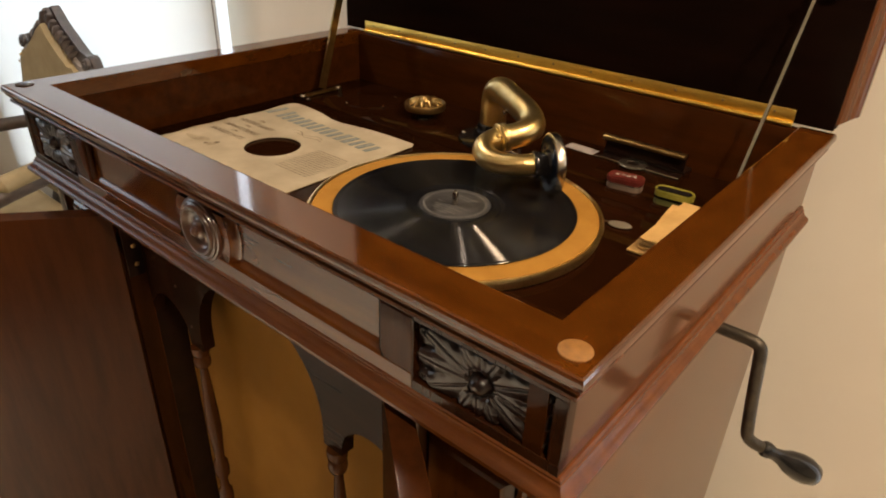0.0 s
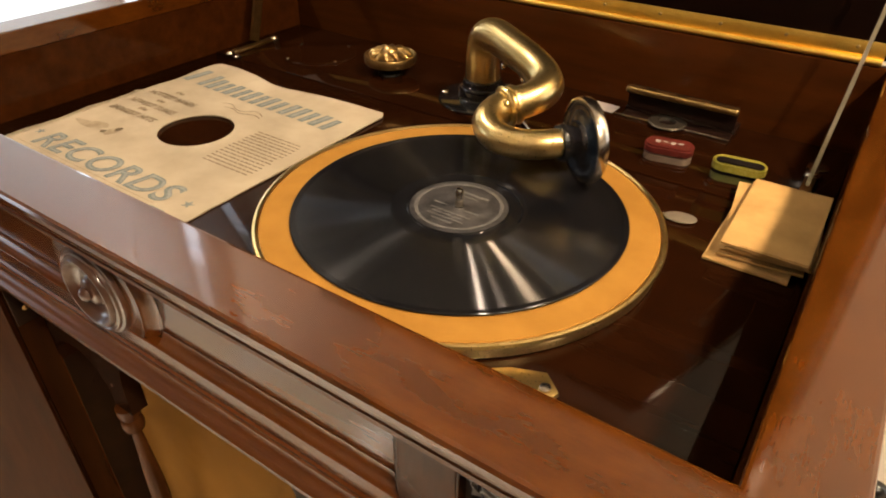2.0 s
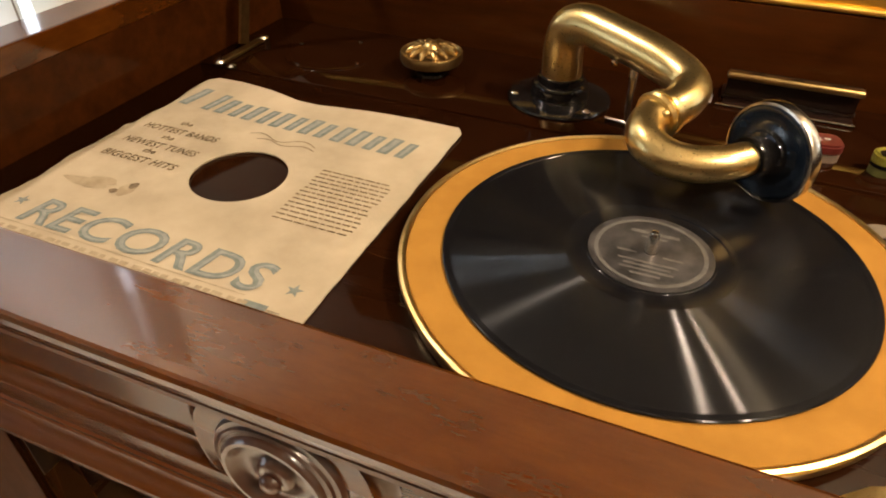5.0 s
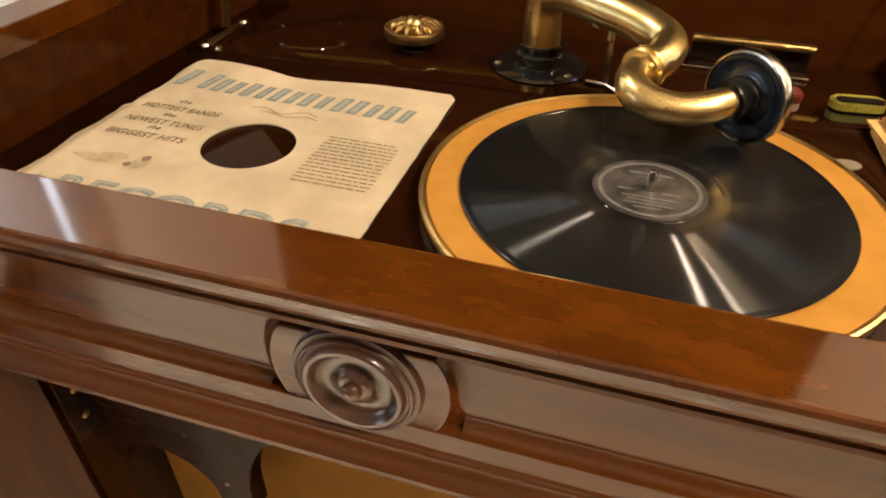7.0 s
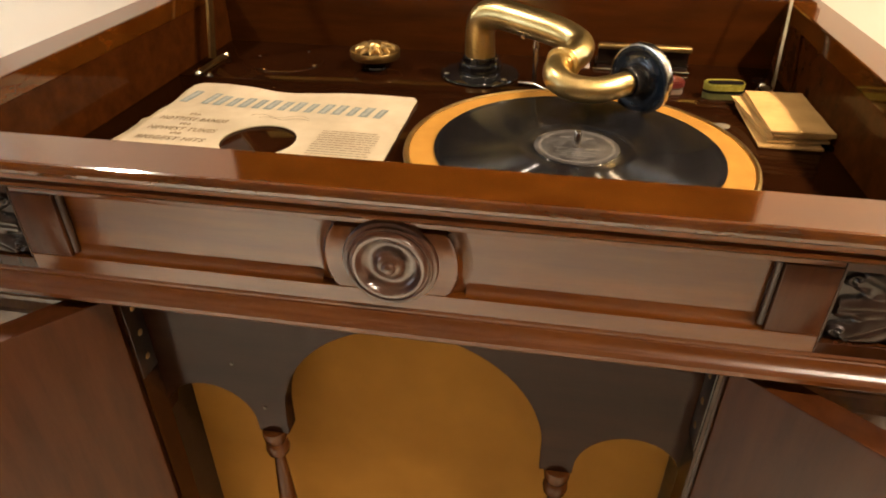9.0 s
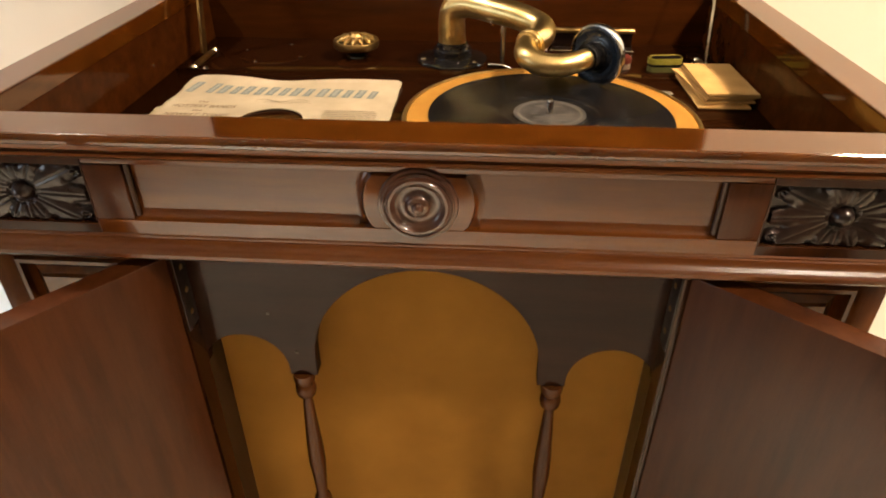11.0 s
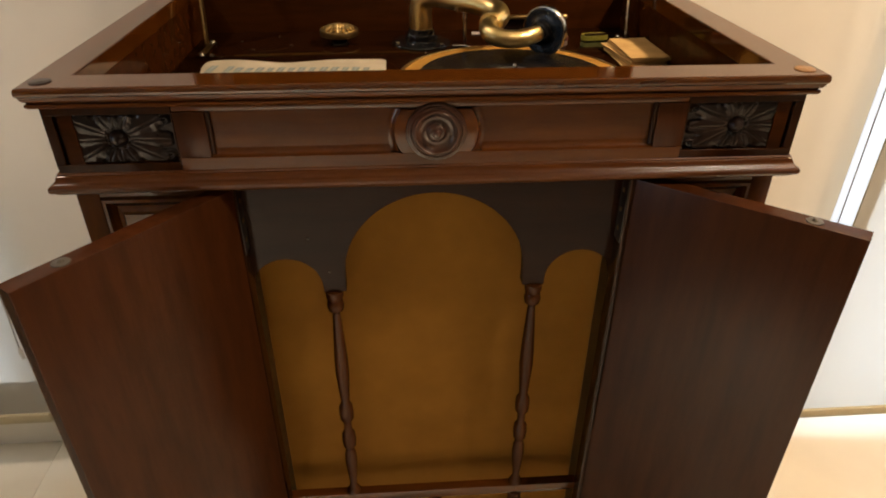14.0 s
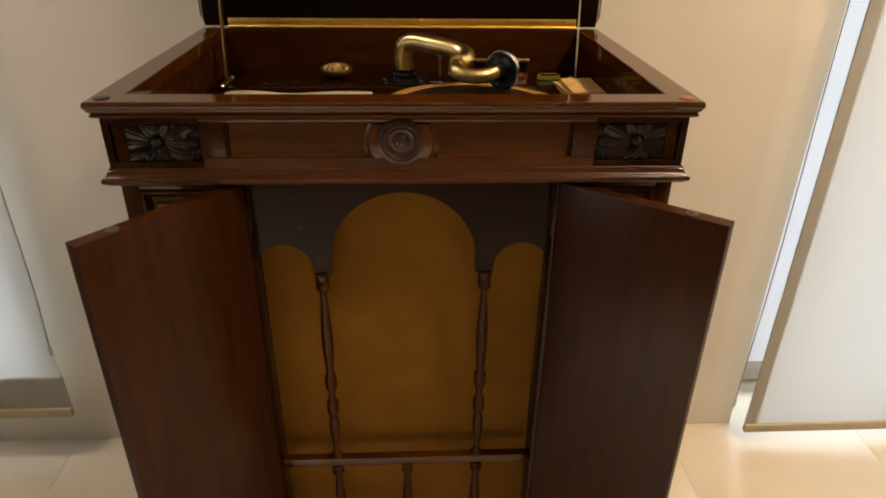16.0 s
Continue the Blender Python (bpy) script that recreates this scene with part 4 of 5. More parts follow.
def tonearm():
    fx, fy = 0.003, 0.417
    base = part("tonearm_base", lathe([(0, 0.0005), (0.0465, 0.0005), (0.0475, 0.002), (0.0465, 0.0038), (0.0400, 0.0048), (0.0270, 0.0058), (0.0255, 0.0090), (0.0262, 0.0150), (0.0245, 0.0180), (0.0215, 0.0190), (0.0210, 0.0240), (0.0195, 0.0250), (0.0, 0.0250)], (fx, fy, DECK), seg=64),
                M_BLACK, cab, "round black enamelled tonearm base")
    for a in (200, 320, 80):
        part("base_screw", lathe([(0.0042, 0), (0.0042, 0.0012), (0.0026, 0.0026), (0, 0.003)], (fx + 0.041 * math.cos(radians(a)), fy + 0.041 * math.sin(radians(a)), DECK + 0.0045), seg=14), M_NICKEL, base)
    pts = [(fx, fy, 0.936), (fx, fy, 0.955), (fx + 0.001, fy, 0.974), (fx + 0.007, fy - 0.004, 0.988), (0.026, 0.403, 0.994), (0.050, 0.387, 0.993), (0.085, 0.363, 0.990), (0.106, 0.347, 0.986), (0.1175, 0.330, 0.982), (0.1150, 0.311, 0.978),
           (0.105, 0.294, 0.975), (0.0965, 0.277, 0.972), (0.0985, 0.260, 0.968), (0.1120, 0.2495, 0.964), (0.131, 0.2480, 0.963), (0.150, 0.2530, 0.965), (0.1655, 0.2640, 0.967)]
    pts = [(px - 0.0025 * min(1, k / 3), py + 0.0105 * min(1.0, max(0.0, (0.416 - py) / 0.14)), pz) for k, (px, py, pz) in enumerate(pts)]
    path = smooth_path(pts, 7)
    cut = int(len(path) * 10.2 / 16)
    n = len(path) - 1
    rad = [0.0182 - 0.0068 * (k / n) ** 1.1 for k in range(n + 1)]
    arm = part("tonearm", tube(path[:cut + 1], rad[:cut + 1], 32), M_BRASS, cab, "curved gilt brass tonearm tube")
    part("gooseneck", tube(path[cut - 1:], rad[cut - 1:], 32), M_BRASS, arm, "gilt S-bend carrying the soundbox")
    c, d = path[cut], (path[cut + 2] - path[cut - 2]).normalized()
    r = rad[cut]
    part("collar", lathe([(r - 0.001, -0.007), (r + 0.0025, -0.007), (r + 0.0030, -0.005), (r + 0.0025, -0.0022), (r + 0.0012, -0.0018), (r + 0.0012, 0.0), (r + 0.0030, 0.001), (r + 0.0042, 0.003), (r + 0.0030, 0.005), (r - 0.001, 0.0055)], c, d, 40), M_BRASS, arm, "stepped gilt collar")
    part("collar_screw", lathe([(0.003, 0), (0.003, 0.002), (0.0015, 0.0032), (0, 0.0034)], c + Vector((0.004, -0.0125, 0.007)), (0.3, -0.8, 0.5), 14), M_BRASS, arm)
    part("arm_stud", lathe([(0.002, 0), (0.002, 0.004), (0.003, 0.005), (0, 0.0065)], (0.0555, 0.3705, 0.981), (-0.2, -0.9, -0.2), 12), M_NICKEL, arm)
    # soundbox
    ax = Vector((0.66, 0.75, 0.0)).normalized()
    e = Vector(pts[-1])
    hub = part("soundbox_hub", lathe([(0.0115, -0.004), (0.0145, -0.004), (0.0150, -0.002), (0.0145, 0.002), (0.0128, 0.004), (0.0125, 0.009), (0.0150, 0.010), (0.0165, 0.013), (0.0165, 0.016), (0, 0.016)], e, ax, 36), M_BLACK, arm, "black rubber soundbox mount")
    o = e + ax * 0.013
    part("soundbox_back", lathe([(0, 0.0), (0.0160, 0.0), (0.0190, 0.0015), (0.0215, 0.0022), (0.0270, 0.0018), (0.0295, 0.0010), (0.0318, 0.0018), (0.0326, 0.0038), (0, 0.0038)], o, ax, 64), M_BLUE, arm, "blue-black soundbox back plate")
    part("soundbox_rim", lathe([(0.0322, 0.0008), (0.0338, 0.0012), (0.0345, 0.0030), (0.0345, 0.0085), (0.0335, 0.0100), (0.0280, 0.0105), (0.0265, 0.0095), (0.0, 0.0090), (0, 0.004), (0.032, 0.004)], o, ax, 64), M_NICKEL, arm, "nickel soundbox ring")
    q = o + ax * 0.0075 + Vector((0, 0, -0.031))
    side = Vector((ax.y, -ax.x, 0))
    part("needle_chuck", tube([q + Vector((0, 0, 0.006)), q, q + Vector((0, 0, -0.0055)) + side * 0.002], [0.0032, 0.0034, 0.0026], 12), M_NICKEL, arm)
    part("needle", tube([q + Vector((0, 0, -0.004)) + side * 0.002, Vector((q.x + side.x * 0.005, q.y + side.y * 0.005, RZ + 0.0028))], [0.0009, 0.0004], 8), M_NICKEL, arm)
    # upright arm rest
    rest = part("arm_rest", tube([(0.0700, 0.386, DECK + 0.002), (0.0690, 0.384, DECK + 0.045), (0.0690, 0.384, DECK + 0.046), (0.0690, 0.384, DECK + 0.060)], [0.0022, 0.0030, 0.0042, 0.0030], 14), M_NICKEL, cab, "slim nickel arm rest post")
    part("rest_foot", tube([(0.052, 0.390, DECK + 0.003), (0.070, 0.385, DECK + 0.004), (0.086, 0.372, DECK + 0.002)], 0.0022, 10), M_NICKEL, rest)


tonearm()


def fittings():
    # domed gilt button on a dark stem
    cx, cy = -0.1290, 0.4245
    k = part("dome_stem", lathe([(0.016, 0.0006), (0.015, 0.003), (0.0125, 0.004), (0.0125, 0.0124), (0, 0.0124)], (cx, cy, DECK), seg=36), M_BLACK, cab, "dark stem under a gilt dish")
    part("gilt_dish", lathe([(0, 0.0120), (0.0255, 0.0120), (0.0295, 0.0132), (0.0308, 0.0155), (0.0310, 0.0215), (0.0302, 0.0232), (0.0286, 0.0232), (0.0272, 0.0218), (0.0200, 0.0210), (0.0, 0.0206)], (cx, cy, DECK), seg=56), M_BRASSD, k, "round gilt dish with raised rim")
    part("dish_knob", lathe([(0.0175, 0.0208), (0.0165, 0.0240), (0.0125, 0.0262), (0.0085, 0.0268), (0.0070, 0.0292), (0.0045, 0.0318), (0.0, 0.0326)], (cx, cy, DECK), seg=40), M_BRASSD, k, "moulded gilt knob")
    for a in range(0, 360, 30):
        ca, sa = math.cos(radians(a)), math.sin(radians(a))
        part("dish_petal", tube([Vector((cx + r * ca, cy + r * sa, DECK + h)) for r, h in ((0.0250, 0.0222), (0.0205, 0.0246), (0.0150, 0.0268), (0.0100, 0.0276))], [0.0014, 0.0034, 0.0030, 0.0010], 8), M_BRASSD, k)
    for j in range(8):
        a = j * math.pi / 4 + 0.2
        part("gadroon", lathe([(0, -0.003), (0.0026, -0.002), (0.0034, 0.0), (0.0024, 0.0024), (0, 0.0032)], (cx + 0.0135 * math.cos(a), cy + 0.0135 * math.sin(a), DECK + 0.0250), (math.cos(a) * 0.7, math.sin(a) * 0.7, 0.7), 12), M_BRASSD, k)
    # low black cup let into the rear board
    cx, cy = -0.246, 0.426
    c = part("needle_cup", lathe([(0, 0.0010), (0.030, 0.0010), (0.036, 0.0016), (0.0395, 0.0020), (0.0425, 0.0020), (0.0460, 0.0014), (0.0465, 0.0006), (0, 0.0006)], (cx, cy, DECK), seg=56), M_DECK, cab, "round black needle cup let into the board")
    for a in (250, 340, 70, 165):
        part("cup_screw", lathe([(0.0026, 0), (0.0024, 0.0012), (0, 0.0018)], (cx + 0.043 * math.cos(radians(a)), cy + 0.043 * math.sin(radians(a)), DECK + 0.0018), seg=12), M_NICKEL, c)
    # nickel bar with its bracket at the back right
    b = part("latch_plate", box(0.142, 0.255, 0.480, 0.5045, DECK + 0.0008, DECK + 0.006, 0.0015), M_CARVE, cab, "dark plate under a nickel bar")
    part("nickel_bar", box(0.1420, 0.2545, 0.4690, 0.4790, DECK + 0.0240, DECK + 0.0305, 0.0028, seg=4), M_BRASSD, b, "worn bronze-toned bar with three slots")
    for x in (0.162, 0.194, 0.226):
        part("bar_slot", box(x, x + 0.011, 0.4722, 0.4758, DECK + 0.0301, DECK + 0.0305, 0.0001), M_IRON, b)
    part("bar_web", box(0.144, 0.253, 0.4795, 0.4835, DECK + 0.0062, DECK + 0.0290), M_CARVE, b)
    part("lower_lip", box(0.144, 0.253, 0.4640, 0.4798, DECK + 0.0008, DECK + 0.0028, 0.0006), M_CARVE, b)
    part("ring_washer", lathe([(0.0080, 0.0), (0.0175, 0.0), (0.0190, 0.0012), (0.0175, 0.0024), (0.0090, 0.0024), (0.0080, 0.0)], (0.192, 0.4660, DECK + 0.0029), seg=40), M_IRON, b, "flat dark metal ring")
    part("bar_edge", tube([(0.138, 0.4632, DECK + 0.002), (0.254, 0.4632, DECK + 0.002)], 0.0010, 8), M_NICKEL, b)
    # gilt speed and brake plate beside the turntable rim
    z, dx, dy = DECK, -0.004, 0.013
    at = lambda top: (lambda u, v, w: (u + dx, v + dy, z + top - w))
    p = part("brake_plate", prism([(0.196, 0.018), (0.232, 0.012), (0.262, 0.036), (0.268, 0.058), (0.256, 0.068), (0.236, 0.060), (0.214, 0.042)], at(0.0065), 0.0035, 0.0008), M_BRASS, cab, "pierced gilt brake plate beside the turntable")
    part("brake_foot", box(0.208 + dx, 0.250 + dx, 0.024 + dy, 0.050 + dy, z + 0.0005, z + 0.003), M_BRASSD, p)
    # dark sheets on the uncut plate stand in for the gloom of its openings
    part("dark_inlay", prism([(0.222, 0.028), (0.243, 0.038), (0.250, 0.049), (0.241, 0.053), (0.224, 0.040)], at(0.0071), 0.0006), M_IRON, p, "dark patch painted on for an opening's darkness")
    part("dark_inlay", prism([(0.206, 0.020), (0.226, 0.018), (0.232, 0.024), (0.214, 0.027)], at(0.0071), 0.0006), M_IRON, p, "dark patch painted on for an opening's darkness")
    part("brake_lever", box(0.229 + dx, 0.234 + dx, 0.016 + dy, 0.050 + dy, z + 0.0072, z + 0.0100, 0.001), M_BRASS, p)
    part("plate_rivet", lathe([(0.0036, 0), (0.0034, 0.0014), (0, 0.0024)], (0.2605 + dx, 0.0560 + dy, z + 0.0065), seg=14), M_NICKEL, p)
    part("plate_tab", box(0.199 + dx, 0.214 + dx, 0.028 + dy, 0.038 + dy, z + 0.0068, z + 0.0100, 0.001), M_BRASS, p)
    part("keyhole_plate", lathe([(0, 0.0), (0.009, 0.0), (0.0095, 0.0008), (0, 0.0012)], (0.335, 0.455, DECK + 0.0006), seg=24), M_NICKEL, cab)


fittings()


def crank():
    y, z = 0.278, 0.860
    pts = [(0.346, y, z), (0.400, y, z), (0.417, y, z), (0.4255, y, z - 0.003), (0.4290, y, z - 0.013), (0.4330, y, z - 0.050), (0.4385, y, z - 0.095), (0.4410, y + 0.002, z - 0.109), (0.4470, y + 0.007, z - 0.118), (0.4600, y + 0.015, z - 0.1255)]
    c = part("crank", tube(smooth_path(pts, 6), 0.0062, 18), M_IRON, cab, "dark iron winding crank in the cabinet side")
    a = Vector((0.79, 0.45, -0.42)).normalized()
    part("crank_handle", lathe([(0, -0.004), (0.0065, -0.004), (0.0085, -0.001), (0.0085, 0.004), (0.0066, 0.010), (0.0080, 0.019), (0.0120, 0.028), (0.0145, 0.040), (0.0145, 0.050), (0.0115, 0.060), (0.0070, 0.0635), (0, 0.064)], Vector(pts[-1]) - a * 0.002, a, 36), M_BLACK, c, "glossy black turned wooden handle")
    part("crank_socket", lathe([(0.008, 0), (0.016, 0), (0.016, 0.003), (0.010, 0.006), (0.008, 0.006)], (0.3763, y, z), (1, 0, 0), 28), M_IRON, c)


crank()


# ---- loose things in the well ----
SX0, SX1, SY0, SY1 = -0.3165, -0.0540, 0.0620, 0.3200
SC = (-0.1835, 0.1845)


def sleeve_height(x, y):
    """The gentle waves of the old paper."""
    e = max(0.0, (y - 0.285) / 0.03)
    return DECK + 0.0019 + 0.0006 * math.sin(x * 23 + 1) * math.sin(y * 19) + 0.0016 * e * e * (0.5 + 0.5 * math.sin((x + 0.31) * 42))


def record_sleeve():
    t = thing("record_sleeve", (SC[0], SC[1], DECK), "aged cream paper record sleeve with grey-green lettering lying flat", "record sleeve")
    seg, rings = 144, 12
    bm = bmesh.new()

    def outer(a):
        dx, dy = math.cos(a), math.sin(a)
        k = min(((SX1 if dx > 0 else SX0) - SC[0]) / dx if abs(dx) > 1e-9 else 9, ((SY1 if dy > 0 else SY0) - SC[1]) / dy if abs(dy) > 1e-9 else 9)
        x, y = SC[0] + dx * k, SC[1] + dy * k
        w = 0.0009 * noise.noise((x * 60, y * 60, 4.0))
        if y > SY1 - 0.002:
            y += 0.0035 * math.cos((x - SX0) * 21) - 0.0045 * math.exp(-((x + 0.205) / 0.030) ** 2) + w
        elif x < SX0 + 0.002:
            x += -0.0045 * (1 if y < 0.218 else 0) + w * 2.2 - 0.0016 * math.sin(y * 90)
        else:
            x += w
        return x, y

    top, low = [], []
    for k in range(seg):
        a = 2 * math.pi * k / seg + 0.0001
        ox, oy = outer(a)
        hx, hy = SC[0] + 0.0365 * math.cos(a), SC[1] + 0.0365 * math.sin(a)
        ct, cl = [], []
        for j in range(rings + 1):
            q = j / rings
            x, y = hx + (ox - hx) * q, hy + (oy - hy) * q
            h = sleeve_height(x, y)
            ct.append(bm.verts.new((x, y, h)))
            cl.append(bm.verts.new((x, y, max(DECK + 0.0003, h - 0.0013))))
        top.append(ct)
        low.append(cl)
    for k in range(seg):
        a, b, c, d = top[k], top[(k + 1) % seg], low[k], low[(k + 1) % seg]
        for j in range(rings):
            bm.faces.new((a[j], a[j + 1], b[j + 1], b[j]))
            bm.faces.new((c[j], d[j], d[j + 1], c[j + 1]))
        bm.faces.new((a[0], b[0], d[0], c[0]))
        bm.faces.new((a[-1], c[-1], d[-1], b[-1]))
    part("paper", bm, M_PAPER, t, "worn cream paper with a round hole")
    return t


sleeve = record_sleeve()


def on_sleeve(name, bm, mat, lift=0.0005, label=""):
    """Lays flat printing on the waves of the sleeve."""
    bmesh.ops.triangulate(bm, faces=bm.faces)
    for v in bm.verts:
        v.co.z = sleeve_height(v.co.x, v.co.y) + lift
    return part(name, bm, mat, sleeve, label)


def lettering(text, x, y, size, offset=0.0, shear=0.0, spacing=1.0, wide=1.0, width=0.0):
    """Letters of the built-in font as a flat bmesh, starting at x, y."""
    cu = bpy.data.curves.new("letters", 'FONT')
    cu.body, cu.size, cu.offset, cu.shear, cu.space_character = text, size, offset, shear, spacing
    cu.resolution_u = 4
    o = new("letters", cu)
    bpy.context.view_layer.update()
    me = bpy.data.meshes.new_from_object(o.evaluated_get(bpy.context.evaluated_depsgraph_get()))
    bm = bmesh.new()
    bm.from_mesh(me)
    bpy.data.objects.remove(o)
    bpy.data.curves.remove(cu)
    bpy.data.meshes.remove(me)
    if width:
        wide = width / max(v.co.x for v in bm.verts)
    bmesh.ops.transform(bm, matrix=Matrix.Translation((x, y, 0)) @ Matrix.Diagonal((wide, 1, 1, 1)), verts=bm.verts)
    return bm


def printing():
    # the maker's name is kept as plain upright bars
    x, sl = -0.3100, 0.16

    def bar(nm, mat, lift, x0, x1, q0, q1):
        bm = bmesh.new()
        base = 0.2660 - 0.052 * (x0 + 0.308)
        v = [bm.verts.new((u + sl * q, base + q - 0.05 * (u - x0), 0)) for u, q in ((x0, q0), (x1, q0), (x1, q1), (x0, q1))]
        bm.faces.new(v)
        bmesh.ops.subdivide_edges(bm, edges=bm.edges, cuts=2, use_grid_fill=True)
        on_sleeve(nm, bm, mat, lift)
    for k in range(8):
        w, h = (0.034, 0.034) if k == 0 else ((0.012 if k == 5 else 0.0245), 0.0270)
        n = 1 if k == 5 else 2
        for j in range(n):
            a = x + j * (w - 0.0085) if n > 1 else x + 0.002
            wide = 0.0100 if j == 0 else 0.0085
            top = h if j == 0 else h * 0.93
            bar("name_bar", M_INK, 0.0005, a, a + wide, 0, top)
            bar("name_bar_face", M_INKP, 0.0008, a + 0.0030, a + wide - 0.0026, 0.0024, top - 0.0024)
        x += w + 0.0052
    for off, mat, lift, nm in ((0.0010, M_INK, 0.0005, "word_outline"), (-0.0007, M_INKP, 0.0008, "word_face")):
        on_sleeve(nm, lettering("RECORDS", -0.2900, 0.0775, 0.0380, off, 0.15, 1.05, 1.0, 0.198), mat, lift)
    for text, x, y, w in (("the", -0.280, 0.2330, 0.012), ("HOTTEST BANDS", -0.306, 0.2180, 0.074), ("the", -0.278, 0.2070, 0.012), ("NEWEST TUNES", -0.305, 0.1925, 0.073), ("the", -0.276, 0.1835, 0.012), ("BIGGEST HITS", -0.305, 0.1690, 0.072)):
        on_sleeve("slogan", lettering(text, x, y, 0.0115 if w > 0.02 else 0.0085, 0.00025, 0.2, 1.1, 1.0, w), M_INKD)
    # fine print: lines too small to read
    rnd = random.Random(5)
    for k in range(14):
        y = 0.2140 - k * 0.0051
        bm = bmesh.new()
        x = -0.1300 + rnd.uniform(0, 0.002)
        while x < -0.0720:
            w = rnd.uniform(0.003, 0.009)
            e = min(x + w, -0.0690)
            bm.faces.new([bm.verts.new(q) for q in ((x, y, 0), (e, y, 0), (e, y + 0.0014, 0), (x, y + 0.0014, 0))])
            x = e + 0.0012
        on_sleeve("fine_print", bm, M_INKD, 0.0005)
    # flourish below the name
    for amp, x0, x1, y in ((0.004, -0.216, -0.152, 0.2430), (0.0025, -0.205, -0.150, 0.2370)):
        bm = bmesh.new()
        pts = [(x0 + (x1 - x0) * k / 16, y + amp * math.sin(k * 0.62)) for k in range(17)]
        for (a, b), (c, d) in zip(pts, pts[1:]):
            bm.faces.new([bm.verts.new(q) for q in ((a, b, 0), (c, d, 0), (c, d + 0.0009, 0), (a, b + 0.0009, 0))])
        on_sleeve("flourish", bm, M_INKD, 0.0005)
    for x, y in ((-0.0730, 0.0880), (-0.3020, 0.0950)):
        bm = bmesh.new()
        bm.faces.new([bm.verts.new((x + (0.006 if k % 2 == 0 else 0.0024) * math.sin(k * math.pi / 5), y + (0.006 if k % 2 == 0 else 0.0024) * math.cos(k * math.pi / 5), 0)) for k in range(10)])
        on_sleeve("star", bm, M_INK)
    # a line of small print along the foot, a rule over it and a darker stamp at its end
    x = -0.3050
    while x < -0.095:
        w = rnd.uniform(0.003, 0.008)
        bm = bmesh.new()
        bm.faces.new([bm.verts.new(q) for q in ((x, 0.0665, 0), (x + w, 0.0665, 0), (x + w, 0.0697, 0), (x, 0.0697, 0))])
        on_sleeve("foot_mark", bm, M_INKL)
        x += w + rnd.choice((0.0014, 0.0014, 0.0040))
    for x0, x1, y0, y1, mat in ((-0.307, -0.098, 0.0732, 0.0739, M_INKL), (-0.0960, -0.0790, 0.0650, 0.0705, M_INK), (-0.0985, -0.0700, 0.0668, 0.0676, M_INKD)):
        bm = bmesh.new()
        bm.faces.new([bm.verts.new(q) for q in ((x0, y0, 0), (x1, y0, 0), (x1, y1, 0), (x0, y1, 0))])
        bmesh.ops.subdivide_edges(bm, edges=bm.edges, cuts=8)
        on_sleeve("foot_rule", bm, mat)
    # the trade mark as plain faded shapes
    for cx, cy, ra, rb, mat in ((-0.280, 0.1310, 0.020, 0.0055, M_INKL), (-0.268, 0.1370, 0.012, 0.0055, M_INKL), (-0.2445, 0.1345, 0.0062, 0.0095, M_INKL), (-0.2430, 0.1400, 0.0034, 0.0045, M_INKD), (-0.2520, 0.1290, 0.0035, 0.0030, M_INKD)):
        bm = bmesh.new()
        bm.faces.new([bm.verts.new((cx + ra * math.cos(2 * math.pi * k / 18) * (1 + 0.18 * math.sin(5.0 * k)), cy + rb * math.sin(2 * math.pi * k / 18), 0)) for k in range(18)])
        on_sleeve("faded_mark", bm, mat, 0.0005 if mat is M_INKL else 0.0008)


printing()


def tin(x, y, turn, w, d, h, lid_mat, side_mat, label, open_lid):
    t = thing("needle_tin", (x, y, DECK), label, "needle tin", "needle tins")
    m = Matrix.Translation((x, y, DECK + 0.0008)) @ Matrix.Rotation(radians(turn), 4, 'Z')

    def slab(w, d, z0, z1, bev):
        bm = box(-w / 2, w / 2, -d / 2, d / 2, z0, z1)
        bmesh.ops.bevel(bm, geom=[e for e in bm.edges if abs(e.verts[0].co.z - e.verts[1].co.z) > 1e-6], offset=bev, segments=5, affect='EDGES', profile=0.5)
        bmesh.ops.bevel(bm, geom=[e for e in bm.edges if e.verts[0].co.z > z1 - 1e-6 and e.verts[1].co.z > z1 - 1e-6 and len(e.link_faces) == 2 and any(abs(f.normal.z) < 0.5 for f in e.link_faces)], offset=min(0.0016, (z1 - z0) * 0.3), segments=2, affect='EDGES')
        bmesh.ops.transform(bm, matrix=m, verts=bm.verts)
        return bm
    part("tin_body", slab(w, d, 0, h * 0.52, 0.009), side_mat, t)
    part("tin_lid", slab(w + 0.0014, d + 0.0014, h * 0.55, h, 0.0095), lid_mat, t)
    if open_lid:
        part("lid_band", slab(w + 0.001, d + 0.001, h * 0.38, h * 0.54, 0.0095), M_BLACK, t)
    if open_lid:
        bm = slab(w - 0.004, d * 0.62, h - 0.0005, h + 0.0005, 0.0055)
        bmesh.ops.translate(bm, verts=bm.verts, vec=(0.0006, -0.0030, 0))
        part("lid_panel", bm, M_BLACK, t, "glossy black panel of the lid")
    else:
        for k in range(4):
            bm = box(-w * 0.3 + k * w * 0.16, -w * 0.3 + k * w * 0.16 + w * 0.10, -d * 0.14 + 0.003 * (k % 2), d * 0.12, h, h + 0.0003)
            bmesh.ops.transform(bm, matrix=m, verts=bm.verts)
            part("lid_print", bm, M_PALE, t)


